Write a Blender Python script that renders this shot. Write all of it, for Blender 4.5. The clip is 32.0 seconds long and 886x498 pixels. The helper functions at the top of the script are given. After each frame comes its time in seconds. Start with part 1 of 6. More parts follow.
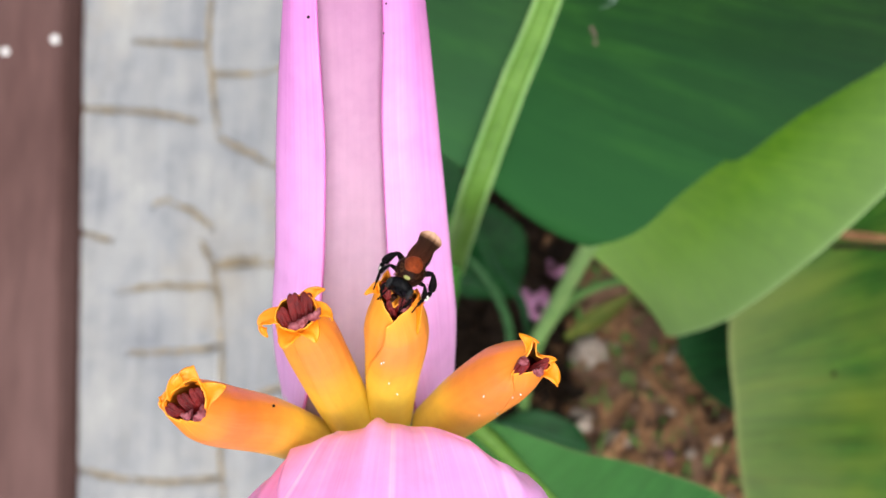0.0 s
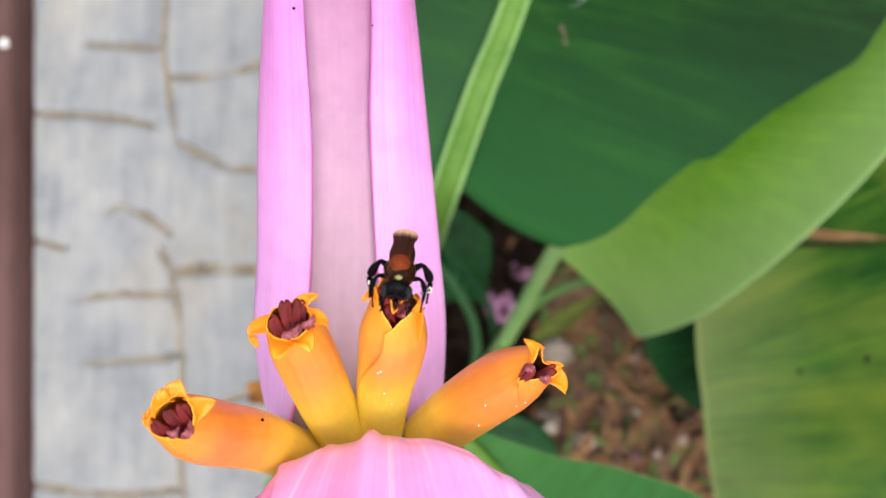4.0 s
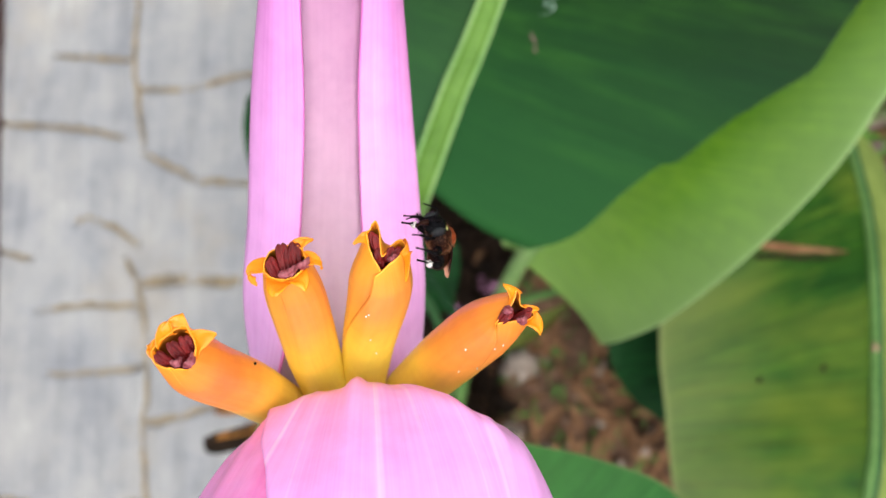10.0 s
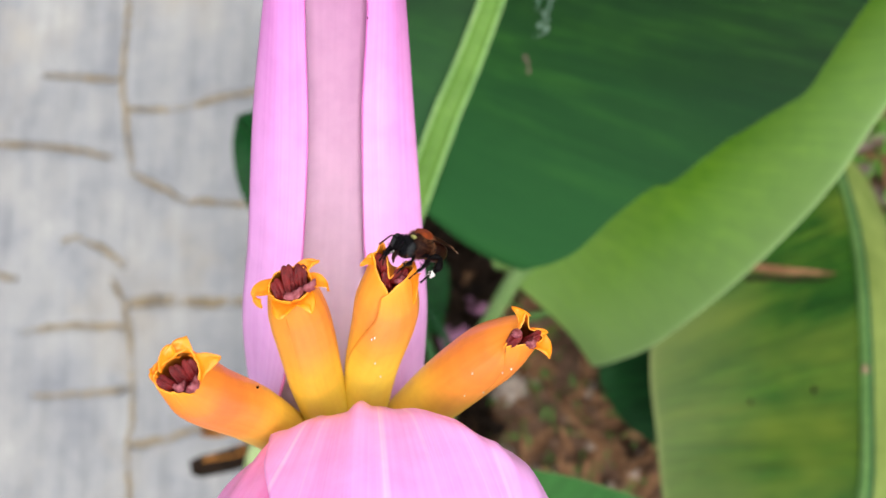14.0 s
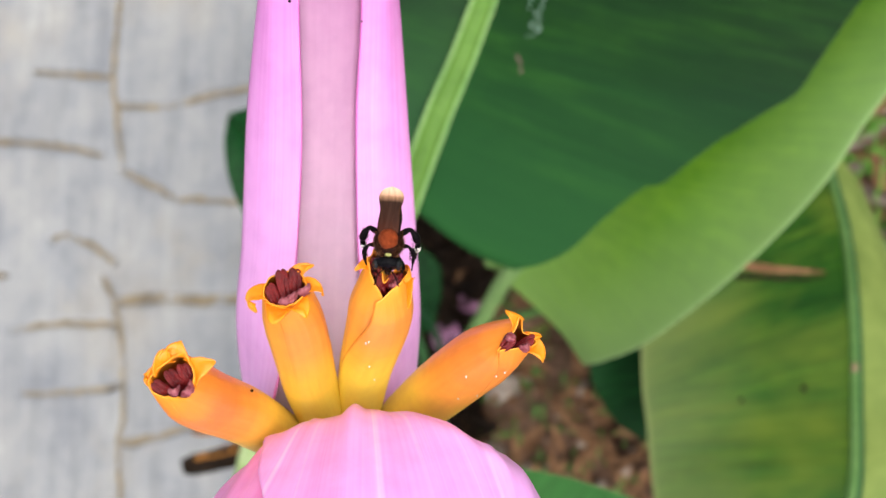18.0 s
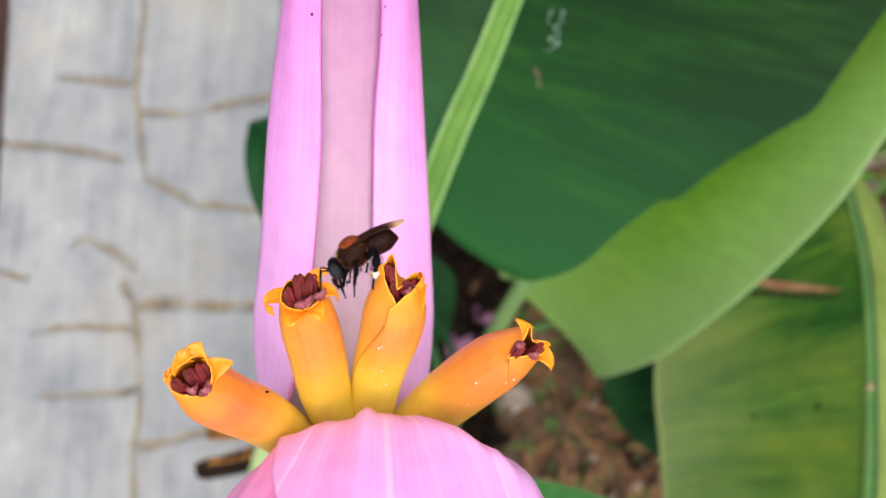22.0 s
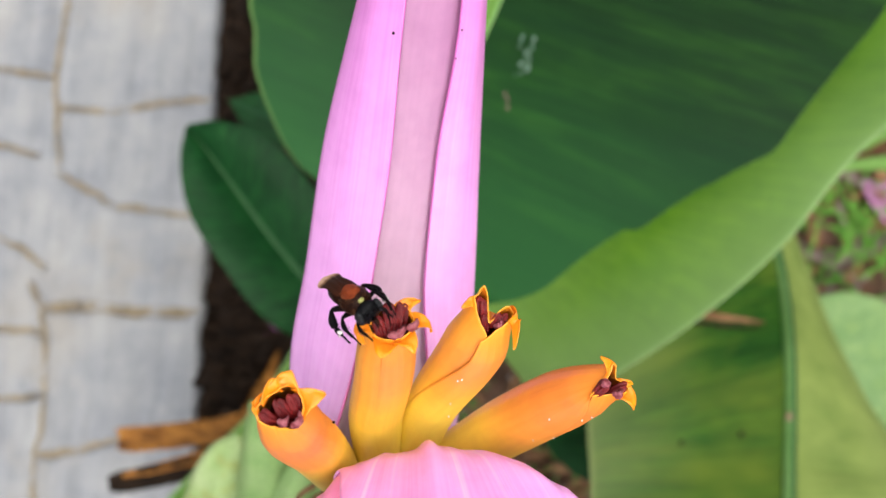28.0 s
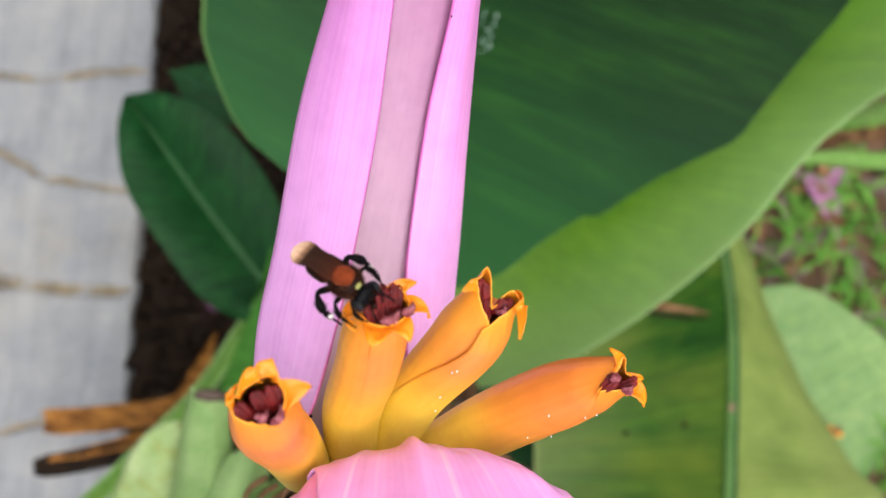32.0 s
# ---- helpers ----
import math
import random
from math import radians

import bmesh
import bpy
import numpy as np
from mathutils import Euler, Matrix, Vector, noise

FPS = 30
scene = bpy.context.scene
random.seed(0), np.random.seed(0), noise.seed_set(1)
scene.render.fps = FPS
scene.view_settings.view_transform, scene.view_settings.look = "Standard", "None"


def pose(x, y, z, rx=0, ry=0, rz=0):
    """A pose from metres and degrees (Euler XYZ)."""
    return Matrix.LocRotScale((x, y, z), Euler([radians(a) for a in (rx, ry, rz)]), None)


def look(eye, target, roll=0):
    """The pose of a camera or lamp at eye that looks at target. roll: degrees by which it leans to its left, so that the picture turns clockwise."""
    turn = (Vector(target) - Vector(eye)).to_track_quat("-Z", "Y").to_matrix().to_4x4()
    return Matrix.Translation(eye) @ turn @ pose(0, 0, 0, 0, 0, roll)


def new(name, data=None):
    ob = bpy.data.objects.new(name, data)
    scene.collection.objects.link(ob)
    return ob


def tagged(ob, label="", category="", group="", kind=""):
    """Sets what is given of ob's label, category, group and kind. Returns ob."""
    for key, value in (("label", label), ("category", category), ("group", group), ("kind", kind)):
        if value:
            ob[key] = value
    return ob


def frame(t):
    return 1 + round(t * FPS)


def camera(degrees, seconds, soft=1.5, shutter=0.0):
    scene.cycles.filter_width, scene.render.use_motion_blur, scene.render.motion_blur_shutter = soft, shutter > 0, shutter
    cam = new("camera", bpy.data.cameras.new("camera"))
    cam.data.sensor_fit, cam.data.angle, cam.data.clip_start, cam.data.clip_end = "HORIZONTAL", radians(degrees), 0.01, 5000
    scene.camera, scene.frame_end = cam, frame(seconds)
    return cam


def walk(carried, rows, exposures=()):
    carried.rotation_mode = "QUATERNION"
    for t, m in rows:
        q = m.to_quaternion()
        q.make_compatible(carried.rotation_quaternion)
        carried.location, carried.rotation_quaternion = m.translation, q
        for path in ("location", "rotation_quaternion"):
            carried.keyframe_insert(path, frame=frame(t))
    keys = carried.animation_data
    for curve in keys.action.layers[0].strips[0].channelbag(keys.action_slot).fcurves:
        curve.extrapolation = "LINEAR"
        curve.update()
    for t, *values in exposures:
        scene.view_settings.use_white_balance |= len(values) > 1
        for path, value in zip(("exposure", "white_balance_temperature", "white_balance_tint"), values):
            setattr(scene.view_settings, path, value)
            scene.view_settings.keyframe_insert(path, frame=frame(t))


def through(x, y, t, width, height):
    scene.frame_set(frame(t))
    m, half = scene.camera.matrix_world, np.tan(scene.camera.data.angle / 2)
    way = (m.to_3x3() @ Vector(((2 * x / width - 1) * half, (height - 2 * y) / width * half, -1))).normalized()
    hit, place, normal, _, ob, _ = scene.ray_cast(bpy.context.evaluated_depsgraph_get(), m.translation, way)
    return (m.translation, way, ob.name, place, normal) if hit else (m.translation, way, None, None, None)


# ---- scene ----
cam = camera(49.4, 32.0, soft=1.5)
# a small real lens focused on the flowers
cam.data.dof.use_dof = True
cam.data.dof.focus_distance = 0.191
cam.data.dof.aperture_fstop = 16.5
# seconds, eye (metres), turn (degrees)
PATH = [
    (0, -0.00000, -0.00000, 1.15862, 5.031, 20.482, 1.764),
    (0.5, -0.00559, -0.00177, 1.15937, 5.276, 19.961, 1.687),
    (1, -0.01142, 0.00054, 1.15747, 5.207, 19.364, 1.183),
    (1.5, -0.01354, 0.00033, 1.15339, 5.277, 18.911, 1.269),
    (2, -0.01432, -0.00066, 1.15522, 5.213, 18.722, 1.232),
    (2.5, -0.01144, -0.00095, 1.15248, 4.967, 18.228, 0.902),
    (3, -0.01114, -0.00006, 1.15325, 4.944, 18.147, 0.848),
    (3.5, -0.01098, 0.00146, 1.15030, 4.839, 18.038, 0.709),
    (5.5, -0.01079, -0.01104, 1.16788, 5.478, 17.940, 0.880),
    (6, -0.01604, -0.01448, 1.17080, 5.647, 17.368, 0.927),
    (6.5, -0.02501, -0.01543, 1.16782, 5.915, 16.582, 1.341),
    (7, -0.02832, -0.01525, 1.16490, 5.898, 15.873, 1.448),
    (7.5, -0.02613, -0.01869, 1.16668, 5.937, 15.477, 1.504),
    (8, -0.02137, -0.01826, 1.16231, 5.977, 15.321, 1.554),
    (8.5, -0.01154, -0.01391, 1.15625, 5.761, 15.490, 1.338),
    (9, -0.00930, -0.01674, 1.15971, 5.665, 15.710, 1.297),
    (9.5, -0.01102, -0.01627, 1.16002, 5.800, 15.788, 1.372),
    (10, -0.01075, -0.01555, 1.16480, 6.496, 15.863, 1.129),
    (10.5, -0.00871, -0.01648, 1.16485, 6.815, 15.693, 0.900),
    (11, -0.00906, -0.01877, 1.16658, 7.065, 15.713, 0.772),
    (11.5, -0.00931, -0.01911, 1.16730, 7.235, 15.421, 0.869),
    (12, -0.01247, -0.01908, 1.17026, 7.425, 15.179, 0.903),
    (12.5, -0.01457, -0.02152, 1.17121, 7.564, 15.220, 0.880),
    (13, -0.01687, -0.02071, 1.17289, 7.710, 15.290, 0.969),
    (13.5, -0.01572, -0.01722, 1.16472, 7.846, 15.044, 1.157),
    (14, -0.01570, -0.01509, 1.16328, 7.738, 14.995, 1.161),
    (14.5, -0.01711, -0.01432, 1.16212, 7.636, 14.916, 1.136),
    (16.5, -0.01832, -0.01015, 1.15948, 7.419, 14.502, 1.170),
    (17, -0.01813, -0.01154, 1.15994, 7.426, 14.448, 1.119),
    (17.5, -0.01748, -0.01218, 1.16023, 7.421, 14.448, 1.074),
    (18, -0.01606, -0.01381, 1.16423, 7.565, 14.472, 1.143),
    (18.5, -0.01576, -0.01780, 1.17194, 7.877, 14.497, 1.236),
    (19, -0.01130, -0.02164, 1.17558, 8.087, 14.590, 1.172),
    (19.5, -0.00854, -0.01890, 1.17006, 8.219, 14.996, 1.199),
    (20, -0.00846, -0.01831, 1.17273, 8.277, 15.257, 1.262),
    (20.5, -0.01301, -0.02003, 1.17601, 8.643, 15.353, 1.790),
    (21, -0.01589, -0.01925, 1.17657, 8.863, 15.146, 2.195),
    (21.5, -0.01437, -0.01627, 1.16932, 8.769, 15.139, 2.243),
    (22, -0.01409, -0.01493, 1.16880, 8.542, 15.294, 2.419),
    (22.5, -0.01870, -0.01518, 1.17157, 8.471, 15.389, 2.537),
    (23, -0.02012, -0.01967, 1.17876, 8.566, 15.145, 2.757),
    (23.5, -0.01779, -0.02279, 1.18144, 8.730, 14.953, 2.867),
    (24, -0.02023, -0.02326, 1.18450, 8.836, 14.703, 2.886),
    (24.5, -0.02671, -0.01788, 1.18143, 8.991, 14.165, 2.717),
    (25, -0.03436, -0.01709, 1.18084, 9.148, 13.185, 2.951),
    (25.5, -0.03595, -0.01835, 1.18181, 9.335, 12.312, 3.205),
    (27.5, -0.05072, -0.00929, 1.17068, 9.529, 9.700, 3.913),
    (28, -0.05197, -0.01288, 1.17258, 9.712, 8.937, 4.131),
    (28.5, -0.05764, -0.01322, 1.17215, 9.782, 8.356, 4.200),
    (29, -0.05876, -0.01123, 1.16730, 9.624, 7.234, 4.318),
    (29.5, -0.05988, -0.01028, 1.16245, 9.382, 6.149, 4.361),
    (30, -0.06202, -0.01249, 1.16343, 9.227, 5.710, 4.388),
    (30.5, -0.05754, -0.01469, 1.16570, 8.889, 5.507, 4.512),
    (31, -0.05507, -0.01845, 1.17171, 8.940, 6.213, 4.628),
    (31.5, -0.06267, -0.01473, 1.15821, 8.926, 5.259, 4.616),
    (32, -0.06601, -0.01209, 1.15430, 8.905, 4.886, 4.914),
]
walk(cam, [(t, pose(*row)) for t, *row in PATH], exposures=[(0.0, 0.58), (6.0, 0.58), (7.0, 0.43), (8.0, 0.54), (9.0, 0.61), (10.0, 0.55), (24.0, 0.53), (28.0, 0.51), (31.0, 0.53), (32.0, 0.42)])

# ---- light: bright open shade under a white sky ----
world = bpy.data.worlds.new("sky")
scene.world = world
world.use_nodes = True
wn = world.node_tree.nodes
wl = world.node_tree.links
sky = wn.new("ShaderNodeTexSky")
sky.sky_type = "NISHITA"
sky.sun_disc = False
sky.sun_elevation, sky.sun_rotation = radians(62), radians(140)
sky.air_density, sky.dust_density = 1.0, 4.0
wn["Background"].inputs["Strength"].default_value = 0.15
haze = wn.new("ShaderNodeHueSaturation")
haze.inputs["Saturation"].default_value = 0.35
wl.new(sky.outputs[0], haze.inputs["Color"])
wl.new(haze.outputs[0], wn["Background"].inputs["Color"])
sun_data = bpy.data.lights.new("sun", "SUN")
sun_data.energy, sun_data.angle, sun_data.color = 2.4, radians(75), (1.0, 0.97, 0.92)
sun = new("sun", sun_data)
sun.matrix_world = look((0, 0, 3), (-0.50, 0.02, 2.0))

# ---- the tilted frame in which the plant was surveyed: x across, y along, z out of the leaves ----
TILT = Matrix(((0.936335, 0.0, 0.351107, 0), (0.028844, 0.99662, -0.076923, 0),
               (-0.34992, 0.082153, 0.93317, 1.158616), (0, 0, 0, 1)))


def tip(p):
    return TILT @ Vector(p)


# ---- materials ----
def material(name, color=(0.5, 0.5, 0.5), rough=0.5, metal=0.0, spec=0.5):
    m = bpy.data.materials.new(name)
    m.use_nodes = True
    b = m.node_tree.nodes["Principled BSDF"]
    b.inputs["Base Color"].default_value = (*color, 1)
    b.inputs["Roughness"].default_value = rough
    b.inputs["Metallic"].default_value = metal
    b.inputs["Specular IOR Level"].default_value = spec
    return m, m.node_tree.nodes, m.node_tree.links, b


def node(nodes, kind, **values):
    n = nodes.new("ShaderNode" + kind)
    for key, value in values.items():
        n.inputs[key.replace("_", " ")].default_value = value
    return n


def ramp(nodes, links, fac, stops):
    r = nodes.new("ShaderNodeValToRGB")
    els = r.color_ramp.elements
    while len(els) < len(stops):
        els.new(0.5)
    for e, (pos, col) in zip(els, stops):
        e.position, e.color = pos, (*col, 1)
    links.new(fac, r.inputs[0])
    return r.outputs[0]


def mix(nodes, links, fac, a, b, kind="MIX"):
    m = nodes.new("ShaderNodeMix")
    m.data_type, m.blend_type = "RGBA", kind
    for sock, value in ((m.inputs[0], fac), (m.inputs[6], a), (m.inputs[7], b)):
        if isinstance(value, (int, float)):
            sock.default_value = value
        elif isinstance(value, tuple):
            sock.default_value = (*value, 1)
        else:
            links.new(value, sock)
    return m.outputs[2]


def noise_of(nodes, links, coord, scale, detail=4.0, rough=0.55, stretch=(1, 1, 1)):
    mp = nodes.new("ShaderNodeMapping")
    mp.inputs["Scale"].default_value = stretch
    links.new(coord, mp.inputs["Vector"])
    n = node(nodes, "TexNoise", Scale=scale, Detail=detail, Roughness=rough)
    links.new(mp.outputs[0], n.inputs["Vector"])
    return n.outputs["Fac"]


def bump(nodes, links, bsdf, height, strength, distance):
    b = node(nodes, "Bump", Strength=strength, Distance=distance)
    links.new(height, b.inputs["Height"])
    links.new(b.outputs[0], bsdf.inputs["Normal"])


def coords(nodes, what="Object"):
    return nodes.new("ShaderNodeTexCoord").outputs[what]


def leaf_material(name, dark, mid, light, rough=0.38, through=0.25, veins=520.0, stripe=0.5, flush=None, margin=None, half=None, spec=0.12, young=None, thin=False, plain=False):
    """Banana blade: fine cross veins, broad paler bands along them, a waxy skin, some light passing through."""
    m, n, l, b = material(name, mid, rough, 0.0, spec)
    uv = coords(n, "UV")
    bands = noise_of(n, l, uv, 1.0, 3.0, 0.6, (2.6, 30.0, 1))
    fine = noise_of(n, l, uv, 1.0, 2.0, 0.5, (2.5, veins, 1))
    blot = noise_of(n, l, coords(n), 9.0, 4.0, 0.6)
    c = ramp(n, l, bands, [(0.32, dark), (0.52, mid), (0.75, light)])
    c2 = mix(n, l, stripe, mid, c)
    f2 = ramp(n, l, fine, [(0.35, (0.62, 0.68, 0.62)), (0.65, (1.2, 1.15, 1.05))])
    c3 = mix(n, l, 0.35 if plain else 0.75, c2, f2, "MULTIPLY")
    wide = noise_of(n, l, uv, 1.0, 3.0, 0.55, (4.5, 120.0, 5))
    c3 = mix(n, l, 0.22 if plain else 0.85, c3, ramp(n, l, wide, [(0.36, (0.66, 0.74, 0.7)), (0.5, (1, 1, 1)), (0.66, (1.42, 1.3, 1.2))]), "MULTIPLY")
    bl = ramp(n, l, blot, [(0.3, (0.8, 0.84, 0.8)), (0.7, (1.12, 1.1, 1.0))])
    c4 = mix(n, l, 0.6, c3, bl, "MULTIPLY")
    mott = ramp(n, l, noise_of(n, l, coords(n), 75.0, 4.0, 0.6), [(0.34, (0.8, 0.86, 0.86)), (0.52, (1, 1, 1)), (0.7, (1.3, 1.18, 1.05))])
    c4 = mix(n, l, 0.7, c4, mott, "MULTIPLY")
    if flush:
        patch = ramp(n, l, noise_of(n, l, uv, 1.0, 3.0, 0.6, (2.2, 9.0, 1)), [(0.45, (0, 0, 0)), (0.68, (1, 1, 1))])
        c4 = mix(n, l, patch, c4, flush)
    if margin or half:
        em = n.new("ShaderNodeUVMap")
        em.uv_map = "Edge"
        es = n.new("ShaderNodeSeparateXYZ")
        l.new(em.outputs[0], es.inputs[0])
    # lighter green towards the leaf base, sheen painted into the colour
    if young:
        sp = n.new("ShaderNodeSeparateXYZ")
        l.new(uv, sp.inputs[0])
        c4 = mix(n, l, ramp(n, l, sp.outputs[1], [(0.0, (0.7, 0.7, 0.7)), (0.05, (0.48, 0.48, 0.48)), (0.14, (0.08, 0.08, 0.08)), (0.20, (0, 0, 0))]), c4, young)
    # one half paler: yellow blotches plus sky sheen put into the colour
    if half:
        hb = ramp(n, l, noise_of(n, l, uv, 1.0, 4.0, 0.6, (5.0, 22.0, 1)), [(0.3, (0.55, 0.55, 0.55)), (0.65, (1, 1, 1))])
        c4 = mix(n, l, mix(n, l, 1.0, ramp(n, l, es.outputs[1], [(0.45, (1, 1, 1)), (0.55, (0, 0, 0))]), hb, "MULTIPLY"), c4, half)
    # pale margin line; the broad fade behind it paints in sky sheen
    if margin:
        c4 = mix(n, l, mix(n, l, 1.0, ramp(n, l, es.outputs[0], [(0.975, (0, 0, 0)), (0.99, (0.8, 0.8, 0.8))]), ramp(n, l, es.outputs[1], [(0.45, (1, 1, 1)), (0.55, (0, 0, 0))]), "MULTIPLY") if thin else ramp(n, l, es.outputs[0], [(0.45, (0, 0, 0)), (0.93, (0.42, 0.42, 0.42)), (0.978, (0.55, 0.55, 0.55)), (0.99, (1, 1, 1))]), c4, margin)
    l.new(c4, b.inputs["Base Color"])
    bump(n, l, b, fine, 0.25, 0.0008)
    rr = ramp(n, l, blot, [(0.3, (rough + 0.02,) * 3), (0.7, (rough + 0.2,) * 3)])
    l.new(rr, b.inputs["Roughness"])
    tr = n.new("ShaderNodeBsdfTranslucent")
    l.new(mix(n, l, 1.0, c4, (1.0, 1.0, 0.45), "MULTIPLY"), tr.inputs["Color"])
    ms = n.new("ShaderNodeMixShader")
    ms.inputs[0].default_value = through
    l.new(b.outputs[0], ms.inputs[1])
    l.new(tr.outputs[0], ms.inputs[2])
    l.new(ms.outputs[0], n["Material Output"].inputs["Surface"])
    return m


def petal_material(name, stops, streak, rough=0.42, through=0.3, lines=150.0, sss=0.0, flank=None, pale=None, crease=None, edge=None):
    """Petal or bract: colour along v, fine lengthwise streaks across u."""
    m, n, l, b = material(name, stops[0][1], rough)
    uv = coords(n, "UV")
    sep = n.new("ShaderNodeSeparateXYZ")
    l.new(uv, sep.inputs[0])
    c = ramp(n, l, sep.outputs[1], stops)
    # yellower flank, its colour lifted for light glowing through the petal
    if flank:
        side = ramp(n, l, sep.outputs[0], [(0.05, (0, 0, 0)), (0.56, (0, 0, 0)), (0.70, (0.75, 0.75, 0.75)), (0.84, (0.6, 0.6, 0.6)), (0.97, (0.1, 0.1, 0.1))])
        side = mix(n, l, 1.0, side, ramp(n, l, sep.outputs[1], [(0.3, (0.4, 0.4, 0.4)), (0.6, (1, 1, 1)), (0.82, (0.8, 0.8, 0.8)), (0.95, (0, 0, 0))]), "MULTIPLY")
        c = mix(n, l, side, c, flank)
    s = noise_of(n, l, uv, 1.0, 4.0, 0.6, (lines, 3.0, 1))
    sr = ramp(n, l, s, [(0.36, streak), (0.6, (1.0, 1.0, 1.0))])
    c = mix(n, l, 0.75, c, sr, "MULTIPLY")
    if pale:
        pl = ramp(n, l, noise_of(n, l, uv, 1.0, 2.0, 0.5, (lines * 0.45, 0.8, 7)), [(0.58, (0, 0, 0)), (0.72, (0.42, 0.42, 0.42))])
        c = mix(n, l, pl, c, pale)
    if edge:
        c = mix(n, l, ramp(n, l, sep.outputs[0], [(0.004, (0.85, 0.85, 0.85)), (0.022, (0, 0, 0)), (0.978, (0, 0, 0)), (0.996, (0.85, 0.85, 0.85))]), c, edge)
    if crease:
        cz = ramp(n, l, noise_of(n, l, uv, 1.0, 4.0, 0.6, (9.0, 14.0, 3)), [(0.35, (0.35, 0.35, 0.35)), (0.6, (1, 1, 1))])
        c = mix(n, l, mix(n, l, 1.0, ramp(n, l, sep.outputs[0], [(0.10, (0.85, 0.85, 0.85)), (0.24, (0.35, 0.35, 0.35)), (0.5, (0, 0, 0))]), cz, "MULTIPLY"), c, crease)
    blot = ramp(n, l, noise_of(n, l, coords(n), 160.0, 4.0, 0.6), [(0.3, (0.9, 0.86, 0.9)), (0.6, (1.04, 1.04, 1.03))])
    c = mix(n, l, 0.6, c, blot, "MULTIPLY")
    l.new(c, b.inputs["Base Color"])
    bump(n, l, b, s, 0.3, 0.0003)
    b.inputs["Subsurface Weight"].default_value = sss
    b.inputs["Subsurface Radius"].default_value = (0.004, 0.002, 0.001)
    b.inputs["Subsurface Scale"].default_value = 0.5
    tr = n.new("ShaderNodeBsdfTranslucent")
    l.new(c, tr.inputs["Color"])
    ms = n.new("ShaderNodeMixShader")
    ms.inputs[0].default_value = through
    l.new(b.outputs[0], ms.inputs[1])
    l.new(tr.outputs[0], ms.inputs[2])
    l.new(ms.outputs[0], n["Material Output"].inputs["Surface"])
    return m


def mottled(name, a, b2, scale, rough=0.7, stretch=(1, 1, 1), relief=0.3, depth=0.002, third=None, spec=0.12, metal=0.0, spread=0.18):
    m, n, l, b = material(name, a, rough, metal, spec)
    co = coords(n)
    big = noise_of(n, l, co, scale, 5.0, 0.6, stretch)
    small = noise_of(n, l, co, scale * 7.3, 4.0, 0.6, stretch)
    c = ramp(n, l, big, [(0.5 - spread, a), (0.5 + spread, b2)])
    g = ramp(n, l, small, [(0.3, (0.78, 0.78, 0.78)), (0.7, (1.18, 1.18, 1.18))])
    c = mix(n, l, 0.7, c, g, "MULTIPLY")
    if third:
        t = ramp(n, l, noise_of(n, l, co, scale * 2.1, 3.0, 0.5), [(0.56, (0, 0, 0)), (0.66, (1, 1, 1))])
        c = mix(n, l, t, c, third)
    ob = n.new("ShaderNodeObjectInfo")
    l.new(mix(n, l, 0.18, c, ramp(n, l, ob.outputs["Random"], [(0.0, (0.55, 0.55, 0.55)), (1.0, (1.3, 1.3, 1.3))]), "MULTIPLY"), b.inputs["Base Color"])
    bump(n, l, b, small, relief, depth)
    return m


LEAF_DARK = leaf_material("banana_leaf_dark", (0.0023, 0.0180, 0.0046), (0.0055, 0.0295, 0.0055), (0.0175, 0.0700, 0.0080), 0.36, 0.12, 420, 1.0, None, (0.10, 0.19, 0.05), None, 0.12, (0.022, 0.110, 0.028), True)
LEAF_LIGHT = leaf_material("banana_leaf_young", (0.066, 0.185, 0.008), (0.092, 0.225, 0.013), (0.125, 0.255, 0.026), 0.34, 0.12, 380, 0.8, None, (0.28, 0.43, 0.17), None, 0.12, (0.30, 0.50, 0.13), plain=True)
LEAF_OLD = leaf_material("banana_leaf_yellowing", (0.010, 0.055, 0.008), (0.024, 0.085, 0.010), (0.075, 0.145, 0.016), 0.42, 0.2, 380, 1.0, (0.088, 0.138, 0.015), (0.16, 0.2, 0.07), (0.225, 0.295, 0.075))
LEAF_MID = leaf_material("banana_leaf_mid_green", (0.009, 0.060, 0.015), (0.015, 0.082, 0.020), (0.03, 0.12, 0.03), 0.34, 0.2, 420, 0.8, None, (0.11, 0.15, 0.05), None, 0.12, (0.045, 0.17, 0.03), True)
# shade of the low leaves is worked into this darker green
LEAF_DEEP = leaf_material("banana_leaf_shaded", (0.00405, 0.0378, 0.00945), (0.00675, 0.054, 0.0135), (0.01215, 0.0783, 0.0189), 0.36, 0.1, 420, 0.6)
LEAF_GREY = leaf_material("banana_leaf_bluish", (0.12, 0.22, 0.075), (0.17, 0.275, 0.11), (0.22, 0.32, 0.14), 0.42, 0.12, 380, 0.6, plain=True)
RIB = mottled("leaf_rib", (0.065, 0.145, 0.020), (0.105, 0.205, 0.038), 30, 0.4, (1, 1, 1), 0.1, 0.0005)
RIB_PALE = mottled("leaf_rib_pale", (0.15, 0.29, 0.09), (0.23, 0.36, 0.13), 30, 0.4, (1, 1, 1), 0.1, 0.0005)
RIB_MID = mottled("leaf_rib_mid", (0.03, 0.09, 0.032), (0.045, 0.12, 0.045), 30, 0.4, (1, 1, 1), 0.1, 0.0005)
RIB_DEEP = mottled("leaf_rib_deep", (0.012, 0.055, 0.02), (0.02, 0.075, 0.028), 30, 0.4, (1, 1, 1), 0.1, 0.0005)
